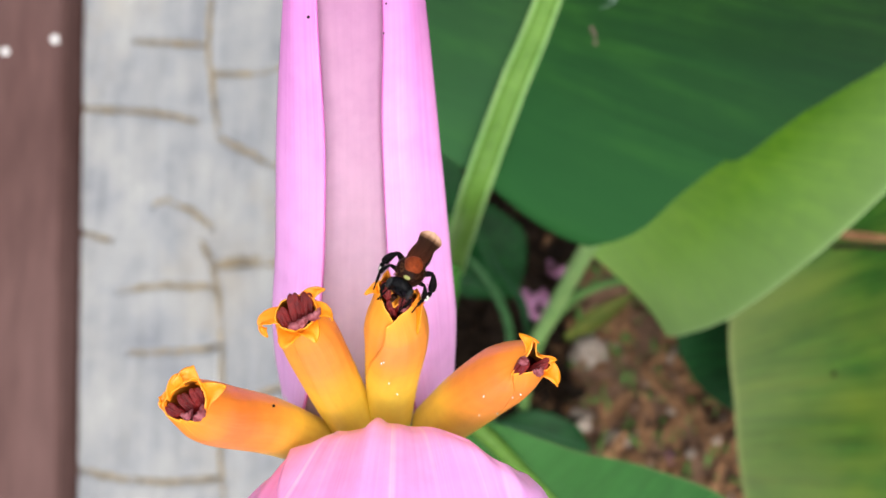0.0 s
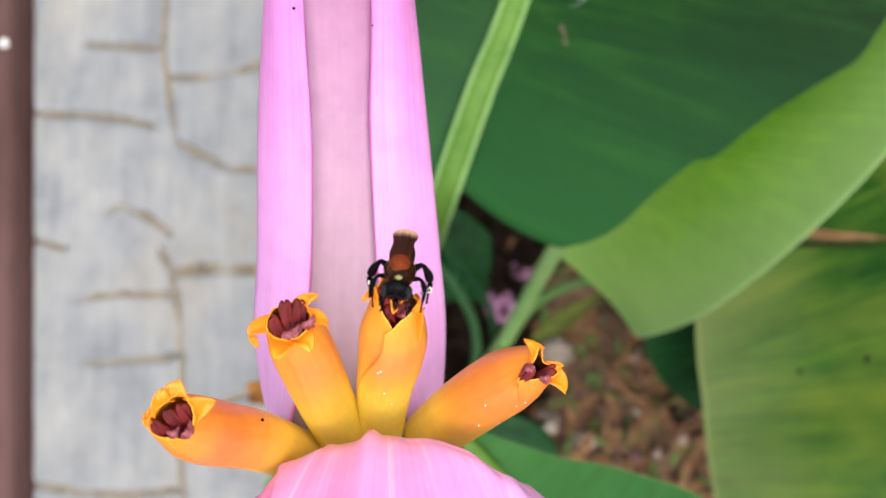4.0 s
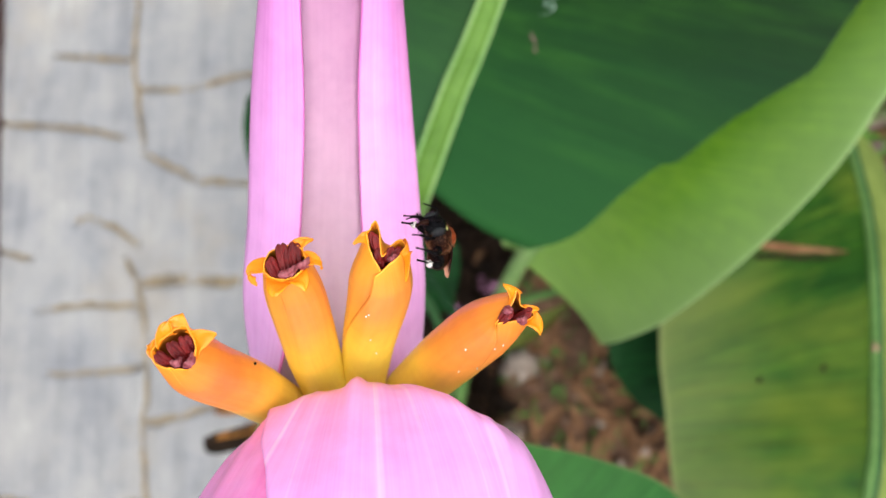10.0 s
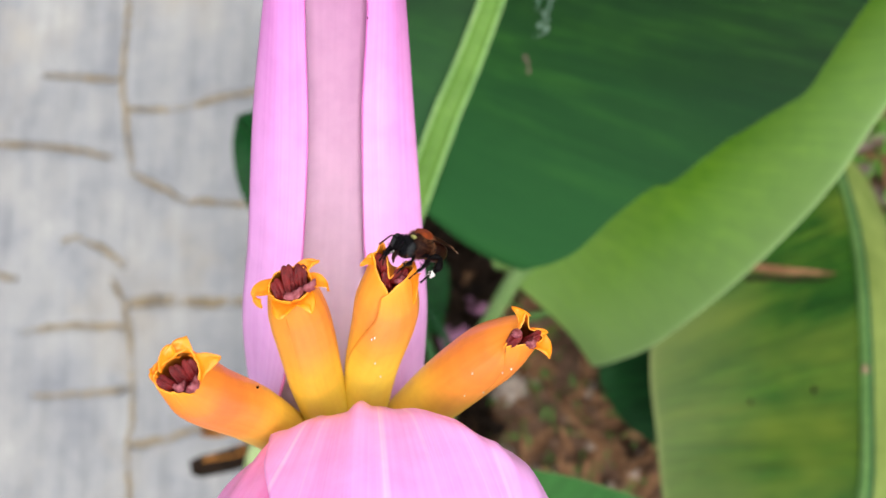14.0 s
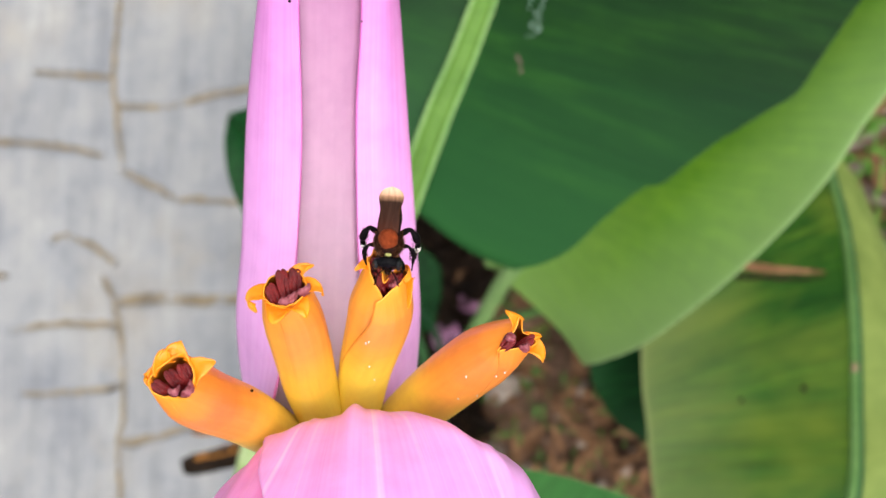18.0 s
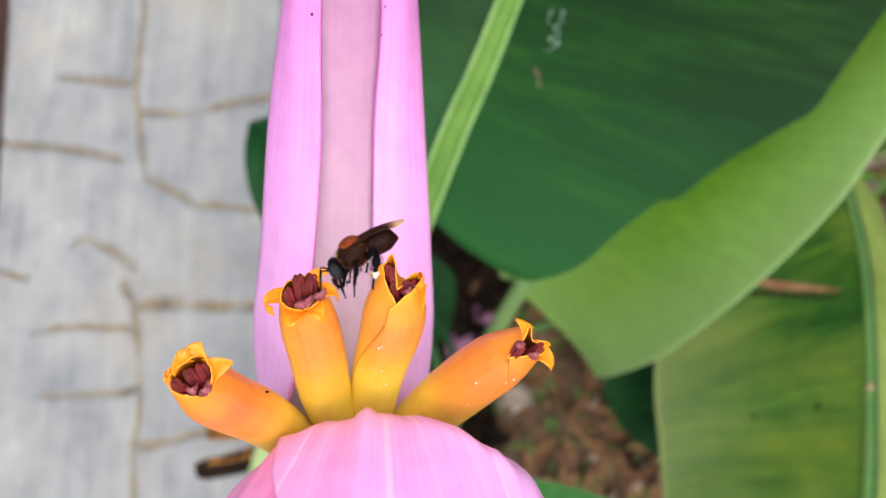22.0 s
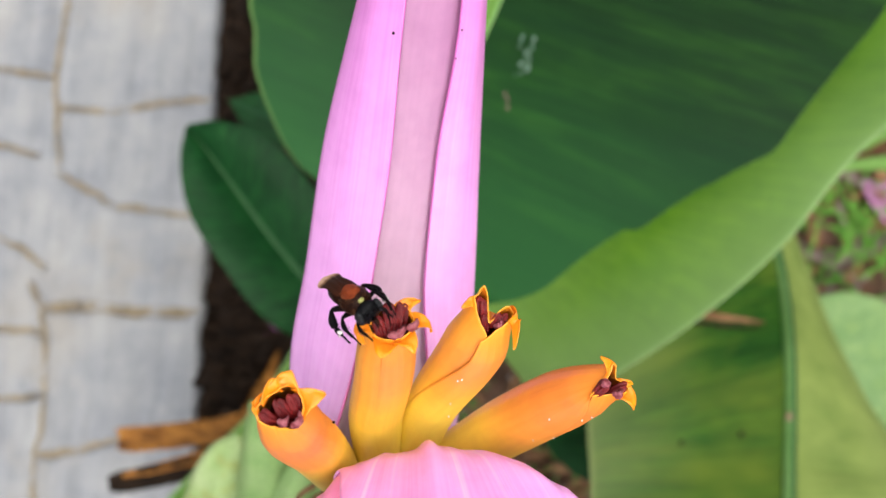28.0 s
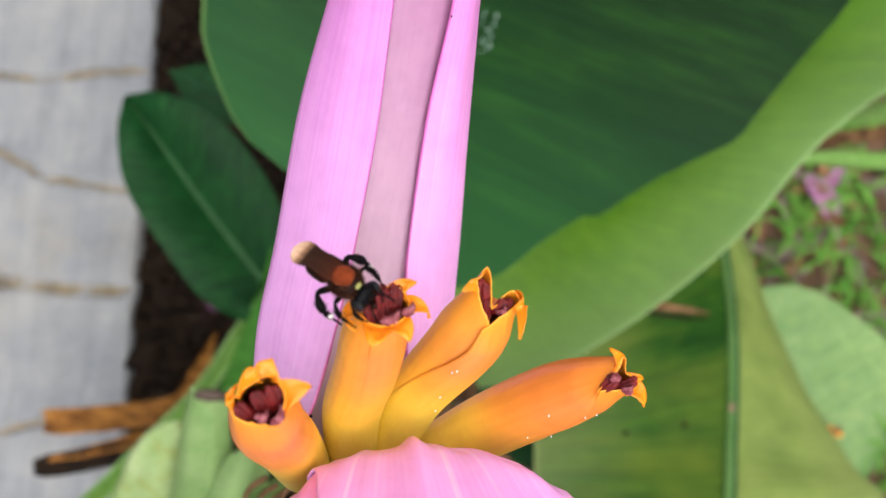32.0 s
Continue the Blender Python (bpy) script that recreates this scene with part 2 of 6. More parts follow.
RIB_DARK = mottled("leaf_rib_dull", (0.07, 0.155, 0.04), (0.105, 0.20, 0.06), 30, 0.4, (1, 1, 1), 0.1, 0.0005)
FRUIT = mottled("pale_stalk_skin", (0.20, 0.34, 0.11), (0.29, 0.42, 0.17), 60, 0.4, (1, 1, 1), 0.15, 0.0004)
FRUIT_PALE = mottled("pale_sheath_skin", (0.26, 0.38, 0.13), (0.40, 0.50, 0.24), 45, 0.45, (1, 1, 1), 0.25, 0.0008, (0.30, 0.36, 0.12))
STEM = mottled("stem_skin", (0.16, 0.33, 0.07), (0.25, 0.42, 0.12), 25, 0.45, (1, 1, 1), 0.15, 0.0006)
PINK = petal_material("bract_outer_pink", [(0.0, (0.93, 0.52, 0.90)), (0.3, (0.91, 0.45, 0.88)), (0.62, (0.82, 0.30, 0.74)), (1.0, (0.88, 0.32, 0.78))], (0.93, 0.80, 0.92), 0.40, 0.12, 120.0, 0.0, None, None, None, (0.66, 0.16, 0.50))
# inner trough: pale at the base, darker mauve towards the tip
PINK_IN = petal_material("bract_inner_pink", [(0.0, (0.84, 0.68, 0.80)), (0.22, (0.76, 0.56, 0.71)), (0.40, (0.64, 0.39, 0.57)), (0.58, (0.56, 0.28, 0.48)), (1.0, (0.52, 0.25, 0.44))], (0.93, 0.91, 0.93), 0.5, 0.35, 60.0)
PINK_BUD = petal_material("bud_pink", [(0.0, (0.89, 0.50, 0.93)), (0.05, (0.89, 0.50, 0.93)), (0.20, (0.90, 0.45, 0.91)), (1.0, (0.91, 0.40, 0.89))], (0.97, 0.86, 0.95), 0.45, 0.12, 60.0, 0.0, None, (0.97, 0.82, 0.96))
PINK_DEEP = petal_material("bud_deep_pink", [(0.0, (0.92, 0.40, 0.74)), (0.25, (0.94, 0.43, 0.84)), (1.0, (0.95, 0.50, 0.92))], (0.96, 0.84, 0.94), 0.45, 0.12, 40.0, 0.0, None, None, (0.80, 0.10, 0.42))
# fallen bract pink darkened to purple, its shade put into the colour
PINK_OLD_SHADED = mottled("fallen_bract_pink_shaded", (0.09, 0.03, 0.075), (0.17, 0.06, 0.14), 60, 0.6)
WEED = mottled("weed_green", (0.05, 0.13, 0.025), (0.11, 0.21, 0.05), 30, 0.6)
PINK_OLD = mottled("fallen_bract_pink", (0.25, 0.10, 0.18), (0.42, 0.22, 0.35), 60, 0.6)
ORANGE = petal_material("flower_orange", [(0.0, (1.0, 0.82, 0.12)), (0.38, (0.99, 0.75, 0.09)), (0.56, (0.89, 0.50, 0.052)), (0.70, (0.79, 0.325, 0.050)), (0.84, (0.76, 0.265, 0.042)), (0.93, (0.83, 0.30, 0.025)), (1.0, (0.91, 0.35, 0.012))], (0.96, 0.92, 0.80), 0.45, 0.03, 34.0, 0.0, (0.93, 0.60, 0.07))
ORANGE_DEEP = petal_material("flower_deep_orange", [(0.0, (1.0, 0.84, 0.18)), (0.30, (0.97, 0.68, 0.09)), (0.48, (0.85, 0.37, 0.055)), (0.68, (0.80, 0.275, 0.045)), (0.86, (0.79, 0.245, 0.038)), (0.94, (0.84, 0.28, 0.025)), (1.0, (0.91, 0.34, 0.012))], (0.96, 0.92, 0.80), 0.45, 0.03, 34.0, 0.0)
ORANGE_LIP = petal_material("flower_lip_orange", [(0.0, (0.90, 0.28, 0.012)), (0.6, (0.93, 0.31, 0.004)), (1.0, (0.92, 0.35, 0.008))], (0.97, 0.85, 0.75), 0.34, 0.2, 30.0)
MAROON = mottled("anther_maroon", (0.055, 0.002, 0.004), (0.20, 0.012, 0.012), 500, 0.33, (1, 1, 1), 0.7, 0.0004, None, 0.3)
STIGMA = mottled("stigma_flesh", (0.12, 0.014, 0.018), (0.36, 0.12, 0.14), 900, 0.3, (1, 1, 1), 0.3, 0.0002)
POLLEN = mottled("pale_pollen", (0.7, 0.66, 0.6), (0.85, 0.82, 0.78), 900, 0.8)
BEE_BLACK = mottled("bee_black", (0.0022, 0.0018, 0.0022), (0.007, 0.006, 0.0065), 900, 0.34, (1, 1, 1), 0.6, 0.0002, None, 0.025)
BEE_HEAD = mottled("bee_head_black", (0.0018, 0.0018, 0.0022), (0.006, 0.006, 0.007), 1500, 0.14, (1, 1, 1), 0.5, 0.00012, None, 0.05)
BEE_RUST = mottled("bee_rust_plate", (0.14, 0.022, 0.005), (0.30, 0.055, 0.013), 1200, 0.5, (1, 1, 1), 0.9, 0.0003)
BEE_TAWNY = mottled("bee_tawny_hair", (0.08, 0.030, 0.012), (0.24, 0.10, 0.045), 1200, 0.7)
BEE_BROWN = mottled("bee_brown", (0.007, 0.0022, 0.0015), (0.022, 0.007, 0.0035), 800, 0.3, (1, 1, 1), 0.5, 0.0002, None, 0.06)
BEE_EYE = mottled("bee_eye", (0.008, 0.009, 0.010), (0.018, 0.020, 0.021), 1200, 0.2)
BEE_YELLOW = mottled("bee_yellow_mark", (0.24, 0.25, 0.06), (0.34, 0.34, 0.12), 900, 0.5)
DRY = mottled("dry_leaf_brown", (0.10, 0.045, 0.020), (0.30, 0.165, 0.085), 35, 0.75, (1, 4, 1), 0.5, 0.002, (0.05, 0.025, 0.012))
DRY_TAN = mottled("dry_sheath_tan", (0.06, 0.018, 0.006), (0.48, 0.21, 0.045), 24, 0.6, (1, 5, 1), 0.5, 0.002)
# near black, so that litter by the path carries the leaves' shade
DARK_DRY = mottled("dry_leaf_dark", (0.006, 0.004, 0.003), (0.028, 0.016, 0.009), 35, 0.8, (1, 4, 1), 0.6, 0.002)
STONE = mottled("pebble_stone", (0.22, 0.175, 0.14), (0.38, 0.32, 0.27), 40, 0.85)
SOIL = mottled("soil_brown", (0.032, 0.016, 0.010), (0.30, 0.175, 0.115), 32, 0.95, (1, 1, 1), 0.9, 0.01, (0.11, 0.07, 0.045))
GRASS = mottled("grass_green", (0.06, 0.20, 0.02), (0.13, 0.30, 0.045), 30, 0.55)
STRAW = mottled("dry_leaf_grey", (0.10, 0.075, 0.062), (0.26, 0.20, 0.17), 40, 0.8, (1, 4, 1))
OLIVE = mottled("olive_leaf", (0.05, 0.075, 0.012), (0.12, 0.13, 0.025), 40, 0.6, (1, 3, 1))
LEAF_WING = mottled("leaf_stalk_green", (0.035, 0.13, 0.018), (0.06, 0.19, 0.03), 30, 0.45, (1, 4, 1), 0.2, 0.001)
FLESH = mottled("torn_edge_brown", (0.17, 0.10, 0.06), (0.28, 0.19, 0.13), 60, 0.8)


def wing_material():
    m, n, l, b = material("bee_wing", (0.1, 0.04, 0.02), 0.5, 0.0, 0.1)
    sep = n.new("ShaderNodeSeparateXYZ")
    l.new(coords(n, "UV"), sep.inputs[0])
    c = ramp(n, l, sep.outputs[1], [(0.0, (0.060, 0.013, 0.005)), (0.35, (0.030, 0.010, 0.005)), (0.68, (0.028, 0.012, 0.007)), (0.78, (0.28, 0.15, 0.085)), (0.84, (0.62, 0.38, 0.24)), (1.0, (0.78, 0.54, 0.38))])
    vein = noise_of(n, l, coords(n, "UV"), 1.0, 3.0, 0.6, (5.0, 2.2, 1))
    c = mix(n, l, 0.7, c, ramp(n, l, vein, [(0.38, (0.72, 0.70, 0.68)), (0.58, (1.12, 1.08, 1.08))]), "MULTIPLY")
    l.new(c, b.inputs["Base Color"])
    bump(n, l, b, vein, 0.4, 0.0002)
    return m


WING = wing_material()


def concrete_material():
    m, n, l, b = material("broomed_concrete", (0.5, 0.5, 0.5), 0.85)
    co = coords(n)
    brush = noise_of(n, l, co, 1.0, 4.0, 0.65, (190.0, 9.0, 1))
    wide = noise_of(n, l, co, 1.0, 3.0, 0.6, (38.0, 4.5, 1))
    cloud = noise_of(n, l, co, 9.0, 6.0, 0.68)
    c = ramp(n, l, cloud, [(0.3, (0.168, 0.177, 0.198)), (0.48, (0.238, 0.243, 0.252)), (0.62, (0.288, 0.288, 0.285)), (0.75, (0.37, 0.37, 0.36))])
    c = mix(n, l, 0.65, c, ramp(n, l, wide, [(0.3, (0.80, 0.80, 0.81)), (0.68, (1.14, 1.14, 1.13))]), "MULTIPLY")
    c = mix(n, l, 0.6, c, ramp(n, l, brush, [(0.32, (0.80, 0.80, 0.80)), (0.66, (1.10, 1.10, 1.10))]), "MULTIPLY")
    stain = ramp(n, l, noise_of(n, l, co, 3.1, 6.0, 0.65), [(0.54, (0, 0, 0)), (0.72, (0.6, 0.6, 0.6))])
    c = mix(n, l, stain, c, (0.31, 0.27, 0.21))
    l.new(c, b.inputs["Base Color"])
    bump(n, l, b, brush, 0.35, 0.002)
    return m


CONCRETE = concrete_material()
CRACK = mottled("crack_sand", (0.16, 0.128, 0.085), (0.29, 0.235, 0.16), 60, 0.95, (1, 1, 1), 0.6, 0.002)
BEAM = mottled("painted_beam_brown", (0.075, 0.038, 0.034), (0.12, 0.068, 0.062), 5, 0.5, (1, 0.25, 1), 0.15, 0.001)
CHALK = mottled("leaf_chalk_mark", (0.06, 0.12, 0.08), (0.16, 0.22, 0.18), 200, 0.7)
CUT = mottled("cut_end_grey", (0.060, 0.040, 0.032), (0.14, 0.10, 0.08), 120, 0.85)
WHITE = mottled("white_droplet", (0.7, 0.7, 0.68), (0.85, 0.85, 0.84), 200, 0.6)


# ---- building helpers ----
def mesh_of(verts, faces, uvs=None, smooth=True):
    me = bpy.data.meshes.new("mesh")
    me.from_pydata([tuple(v) for v in verts], [], faces)
    if uvs is not None:
        lay = me.uv_layers.new(name="UVMap")
        for loop in me.loops:
            lay.data[loop.index].uv = uvs[loop.vertex_index]
    if smooth:
        me.polygons.foreach_set("use_smooth", [True] * len(me.polygons))
    me.update()
    return me


def part(name, me, mat, parent=None, label="", thick=0.0):
    ob = new(name, me)
    if not me.materials:
        me.materials.append(mat)
    if parent is not None:
        ob.parent = parent
    if label:
        ob["label"] = label
    if thick:
        so = ob.modifiers.new("thickness", "SOLIDIFY")
        so.thickness, so.offset, so.use_rim = thick, 0.0, True
    return ob


def thing(name, at, label, category, group="", kind=""):
    e = new(name)
    e.empty_display_size = 0.02
    e.location = at
    return tagged(e, label, category, group, kind)


def spline(pts, n):
    """Catmull-Rom through pts, n samples."""
    pts = [Vector(p) for p in pts]
    if len(pts) == 2:
        return [pts[0].lerp(pts[1], i / (n - 1)) for i in range(n)]
    ext = [2 * pts[0] - pts[1], *pts, 2 * pts[-1] - pts[-2]]
    out = []
    for i in range(n):
        x = i / (n - 1) * (len(pts) - 1)
        k = min(int(x), len(pts) - 2)
        t = x - k
        a, b, c, d = ext[k : k + 4]
        out.append(0.5 * (2 * b + (c - a) * t + (2 * a - 5 * b + 4 * c - d) * t * t + (3 * b - a - 3 * c + d) * t ** 3))
    return out


def table(stops, x):
    """Smooth interpolation in a short list of (x, y)."""
    if x <= stops[0][0]:
        return stops[0][1]
    n = len(stops)
    for i in range(n - 1):
        x0, y0 = stops[i]
        x1, y1 = stops[i + 1]
        if x <= x1:
            h = x1 - x0
            d = (y1 - y0) / h
            d0 = (y0 - stops[i - 1][1]) / (x0 - stops[i - 1][0]) if i else d
            d1 = (stops[i + 2][1] - y1) / (stops[i + 2][0] - x1) if i + 2 < n else d
            m0 = 0.0 if d0 * d <= 0 else 2 * d0 * d / (d0 + d)
            m1 = 0.0 if d1 * d <= 0 else 2 * d1 * d / (d1 + d)
            t = (x - x0) / h
            return y0 * (1 + 2 * t) * (1 - t) ** 2 + h * m0 * t * (1 - t) ** 2 + y1 * t * t * (3 - 2 * t) - h * m1 * t * t * (1 - t)
    return stops[-1][1]


def frames_along(pts, hint):
    out = []
    for i, p in enumerate(pts):
        t = (pts[min(i + 1, len(pts) - 1)] - pts[max(i - 1, 0)]).normalized()
        nrm = (Vector(hint) - t * t.dot(Vector(hint))).normalized()
        out.append((p, t, t.cross(nrm), nrm))
    return out


def tube_mesh(pts, radii, base, n=24, sides=12, hint=(0, 0, 1), flat=1.0, bumpy=0.0, cap=True):
    """A tapered tube through pts (tilted frame), its radii along the way, moved to base."""
    ps = spline(pts, n)
    fr = frames_along(ps, hint)
    verts, faces, uvs = [], [], []
    for i, (p, t, s, nr) in enumerate(fr):
        r = table(radii, i / (n - 1))
        for k in range(sides):
            a = 2 * math.pi * k / sides
            rr = r * (1 + bumpy * noise.noise(p * 450 + Vector((k * 0.7, 0, 0))))
            verts.append(tip(p + s * math.cos(a) * rr + nr * math.sin(a) * rr * flat) - base)
            uvs.append((k / sides, i / (n - 1)))
    for i in range(n - 1):
        for k in range(sides):
            k2 = (k + 1) % sides
            faces.append((i * sides + k, i * sides + k2, (i + 1) * sides + k2, (i + 1) * sides + k))
    if cap:
        faces.append(tuple(range(sides))[::-1])
        faces.append(tuple(range((n - 1) * sides, n * sides)))
    return mesh_of(verts, faces, uvs)


def blade_mesh(mid, right, left, base, hint=(0, 0, 1), lift_r=0.0, lift_l=0.0, rows=90, cols=14, wave=0.002, curl=0.0, veins=0.0003, seed=1, slant=0.0, sides="rl", lobe=0.0):
    """A leaf blade round the rib `mid`. right, left: half-widths (metres) along the length (metres). lift: degrees by which a half rises."""
    ps = spline(mid, 160)
    lens = [0.0]
    for a, b in zip(ps, ps[1:]):
        lens.append(lens[-1] + (b - a).length)
    fr = frames_along(ps, hint)

    def on_rib(s):
        if s <= 0:
            p, t, sd, nr = fr[0]
            return p + t * s, t, sd, nr
        for i in range(len(lens) - 1):
            if s <= lens[i + 1]:
                f = (s - lens[i]) / max(1e-9, lens[i + 1] - lens[i])
                return fr[i][0].lerp(fr[i + 1][0], f), fr[i][1], fr[i][2], fr[i][3]
        p, t, sd, nr = fr[-1]
        return p + t * (s - lens[-1]), t, sd, nr

    verts, faces, uvs, edge = [], [], [], []
    for side, stops, lift in ((1, right, lift_r), (-1, left, lift_l)):
        if not stops or ("r" if side == 1 else "l") not in sides:
            continue
        a0, a1 = stops[0][0], stops[-1][0]
        start = len(verts)
        wmax = max(w for _, w in stops)
        for i in range(rows + 1):
            s = a0 + (a1 - a0) * (i / rows)
            w = table(stops, s)
            # rounded ends
            p, t, sd, nr = on_rib(s)
            for k in range(cols + 1):
                u = 1.0 if k == cols else 0.994 * k / (cols - 1)
                lat = w * u
                h = math.sin(radians(lift)) * lat + curl * (lat / wmax) ** 2
                h += wave * u * noise.noise(Vector((s * 14 + seed * 7, side * u * 2, seed)))
                h += veins * math.sin(s * 420 + side + 2 * noise.noise(Vector((s * 30, seed, u)))) * (0.3 + 0.7 * u) * (1 - u * 0.3)
                q = p + sd * side * lat * math.cos(radians(lift)) + nr * h + t * slant * lat
                q = q - t * lobe * math.sin(min(1.0, lat / 0.09) * math.pi * 0.62) * math.exp(-max(0.0, s - a0) / 0.03) * (side == 1)
                verts.append(tip(q) - base)
                uvs.append((0.5 + side * 0.5 * lat / wmax, s))
                edge.append((u, 1.0 if side == 1 else 0.0))
        c1 = cols + 1
        for i in range(rows):
            for k in range(cols):
                a = start + i * c1 + k
                f = (a, a + 1, a + c1 + 1, a + c1)
                faces.append(f if side == 1 else f[::-1])
    me = mesh_of(verts, faces, uvs)
    lay = me.uv_layers.new(name="Edge")
    for loop in me.loops:
        lay.data[loop.index].uv = edge[loop.vertex_index]
    return me


def strip_mesh(pts, widths, b0, n=30, cols=8, hint=(0, 0, 1), curl=0.5, seed=0, wob=0.002):
    """A curled ribbon through pts (tilted frame)."""
    fr = frames_along(spline(pts, n), hint)
    verts, faces, uvs = [], [], []
    for i, (p, t, s, nr) in enumerate(fr):
        w = table(widths, i / (n - 1))
        for k in range(cols + 1):
            u = k / cols * 2 - 1
            a = u * curl * 1.6
            rad = w / max(0.05, curl * 1.6)
            q = p + s * math.sin(a) * rad + nr * (1 - math.cos(a)) * rad
            q = q + nr * wob * noise.noise(Vector((i * 0.3, u * 2, seed)))
            verts.append(tip(q) - b0)
            uvs.append((k / cols, i / (n - 1)))
    for i in range(n - 1):
        for k in range(cols):
            x = i * (cols + 1) + k
            faces.append((x, x + 1, x + cols + 2, x + cols + 1))
    return mesh_of(verts, faces, uvs)


def blob_mesh(center, size, base=Vector((0, 0, 0)), rings=10, sides=14, turn=None, rough=0.0, seed=0, power=1.0):
    """A rounded lump; center and axes in the tilted frame when turn is None, else turn is a 3x3 matrix."""
    verts, faces, uvs = [], [], []
    m = turn or Matrix.Identity(3)
    for i in range(rings + 1):
        th = math.pi * i / rings
        for k in range(sides):
            a = 2 * math.pi * k / sides
            d = Vector((max(0.0, math.sin(th)) ** power * math.cos(a), max(0.0, math.sin(th)) ** power * math.sin(a), math.cos(th)))
            r = 1 + rough * noise.noise(d * 1.7 + Vector((seed * 3.1, seed, 0)))
            q = m @ Vector((d.x * size[0] * r, d.y * size[1] * r, d.z * size[2] * r))
            verts.append(Vector(center) + q - base)
            uvs.append((k / sides, 1 - i / rings))
    for i in range(rings):
        for k in range(sides):
            k2 = (k + 1) % sides
            faces.append((i * sides + k, (i + 1) * sides + k, (i + 1) * sides + k2, i * sides + k2))
    return mesh_of(verts, faces, uvs)


def box_bm(bm, x0, x1, y0, y1, z0, z1):
    vs = [bm.verts.new(v) for v in ((x0, y0, z0), (x1, y0, z0), (x1, y1, z0), (x0, y1, z0), (x0, y0, z1), (x1, y0, z1), (x1, y1, z1), (x0, y1, z1))]
    for f in ((3, 2, 1, 0), (4, 5, 6, 7), (0, 1, 5, 4), (1, 2, 6, 5), (2, 3, 7, 6), (3, 0, 4, 7)):
        bm.faces.new([vs[i] for i in f])
    return bm

# ---- setting: ground, slab, beam ----
def lie(x, y):
    """Height of the soil."""
    return -0.035 + 0.012 * noise.noise(Vector((x * 6, y * 6, 0))) + 0.007 * noise.noise(Vector((x * 23, y * 23, 3))) + 0.003 * noise.noise(Vector((x * 90, y * 90, 7)))


def ground():
    far = [-400, -60, -12, -4, -2]
    xs = far + [-1.6 + 0.012 * i for i in range(226)] + [1.6, 4, 12, 60, 400]
    ys = far + [-0.9 + 0.012 * i for i in range(171)] + [1.6, 4, 12, 60, 400]
    verts = [(x, y, lie(x, y) if abs(x) < 2 and abs(y) < 2 else -0.035) for y in ys for x in xs]
    n = len(xs)
    faces = [(j * n + i, j * n + i + 1, (j + 1) * n + i + 1, (j + 1) * n + i) for j in range(len(ys) - 1) for i in range(n - 1)]
    ob = part("ground", mesh_of(verts, faces), SOIL)
    tagged(ob, "bare brown garden soil with crumbs and dry bits", "soil", kind="structure")


ground()


def slab_x(y, side):
    return (-1.014 if side == "l" else -0.5595) - 0.055 * y


CRACKS = []


def crack(*pts):
    fine = []
    for a, b in zip(pts, pts[1:]):
        steps = max(2, int(math.dist(a, b) / 0.006))
        for i in range(steps):
            f = i / steps
            x, y = a[0] + (b[0] - a[0]) * f, a[1] + (b[1] - a[1]) * f
            fine.append((x + 0.0035 * noise.noise(Vector((x * 60, y * 60, 1))), y + 0.0035 * noise.noise(Vector((x * 60, y * 60, 9)))))
    fine.append(pts[-1])
    CRACKS.append(fine)


crack((-0.812, 0.9), (-0.806, 0.65), (-0.809, 0.51), (-0.811, 0.392), (-0.803, 0.35), (-0.788, 0.257))
crack((-0.788, 0.257), (-0.739, 0.235), (-0.706, 0.216), (-0.629, 0.208), (-0.570, 0.205))
crack((-0.803, 0.350), (-0.723, 0.345), (-0.654, 0.357), (-0.579, 0.366))
crack((-0.942, 0.408), (-0.88, 0.402), (-0.811, 0.392))
crack((-1.029, 0.310), (-0.915, 0.300), (-0.821, 0.281))
crack((-0.891, 0.162), (-0.867, 0.168), (-0.828, 0.153), (-0.789, 0.128))
crack((-0.806, 0.108), (-0.787, 0.075))
crack((-0.787, 0.075), (-0.727, 0.083), (-0.65, 0.078), (-0.564, 0.081))
crack((-0.785, 0.069), (-0.727, 0.076), (-0.65, 0.072), (-0.58, 0.075))
crack((-0.787, 0.075), (-0.776, 0.041), (-0.765, -0.035), (-0.762, -0.083), (-0.768, -0.122), (-0.758, -0.19), (-0.751, -0.25), (-0.745, -0.6))
crack((-0.948, 0.034), (-0.869, 0.044), (-0.776, 0.041))
crack((-0.922, -0.055), (-0.854, -0.052), (-0.766, -0.043))
crack((-1.0, -0.23), (-0.929, -0.236), (-0.852, -0.236), (-0.753, -0.222))
crack((-1.02, 0.12), (-0.963, 0.109))
crack((-0.768, -0.118), (-0.713, -0.108), (-0.66, -0.09), (-0.60, -0.085))


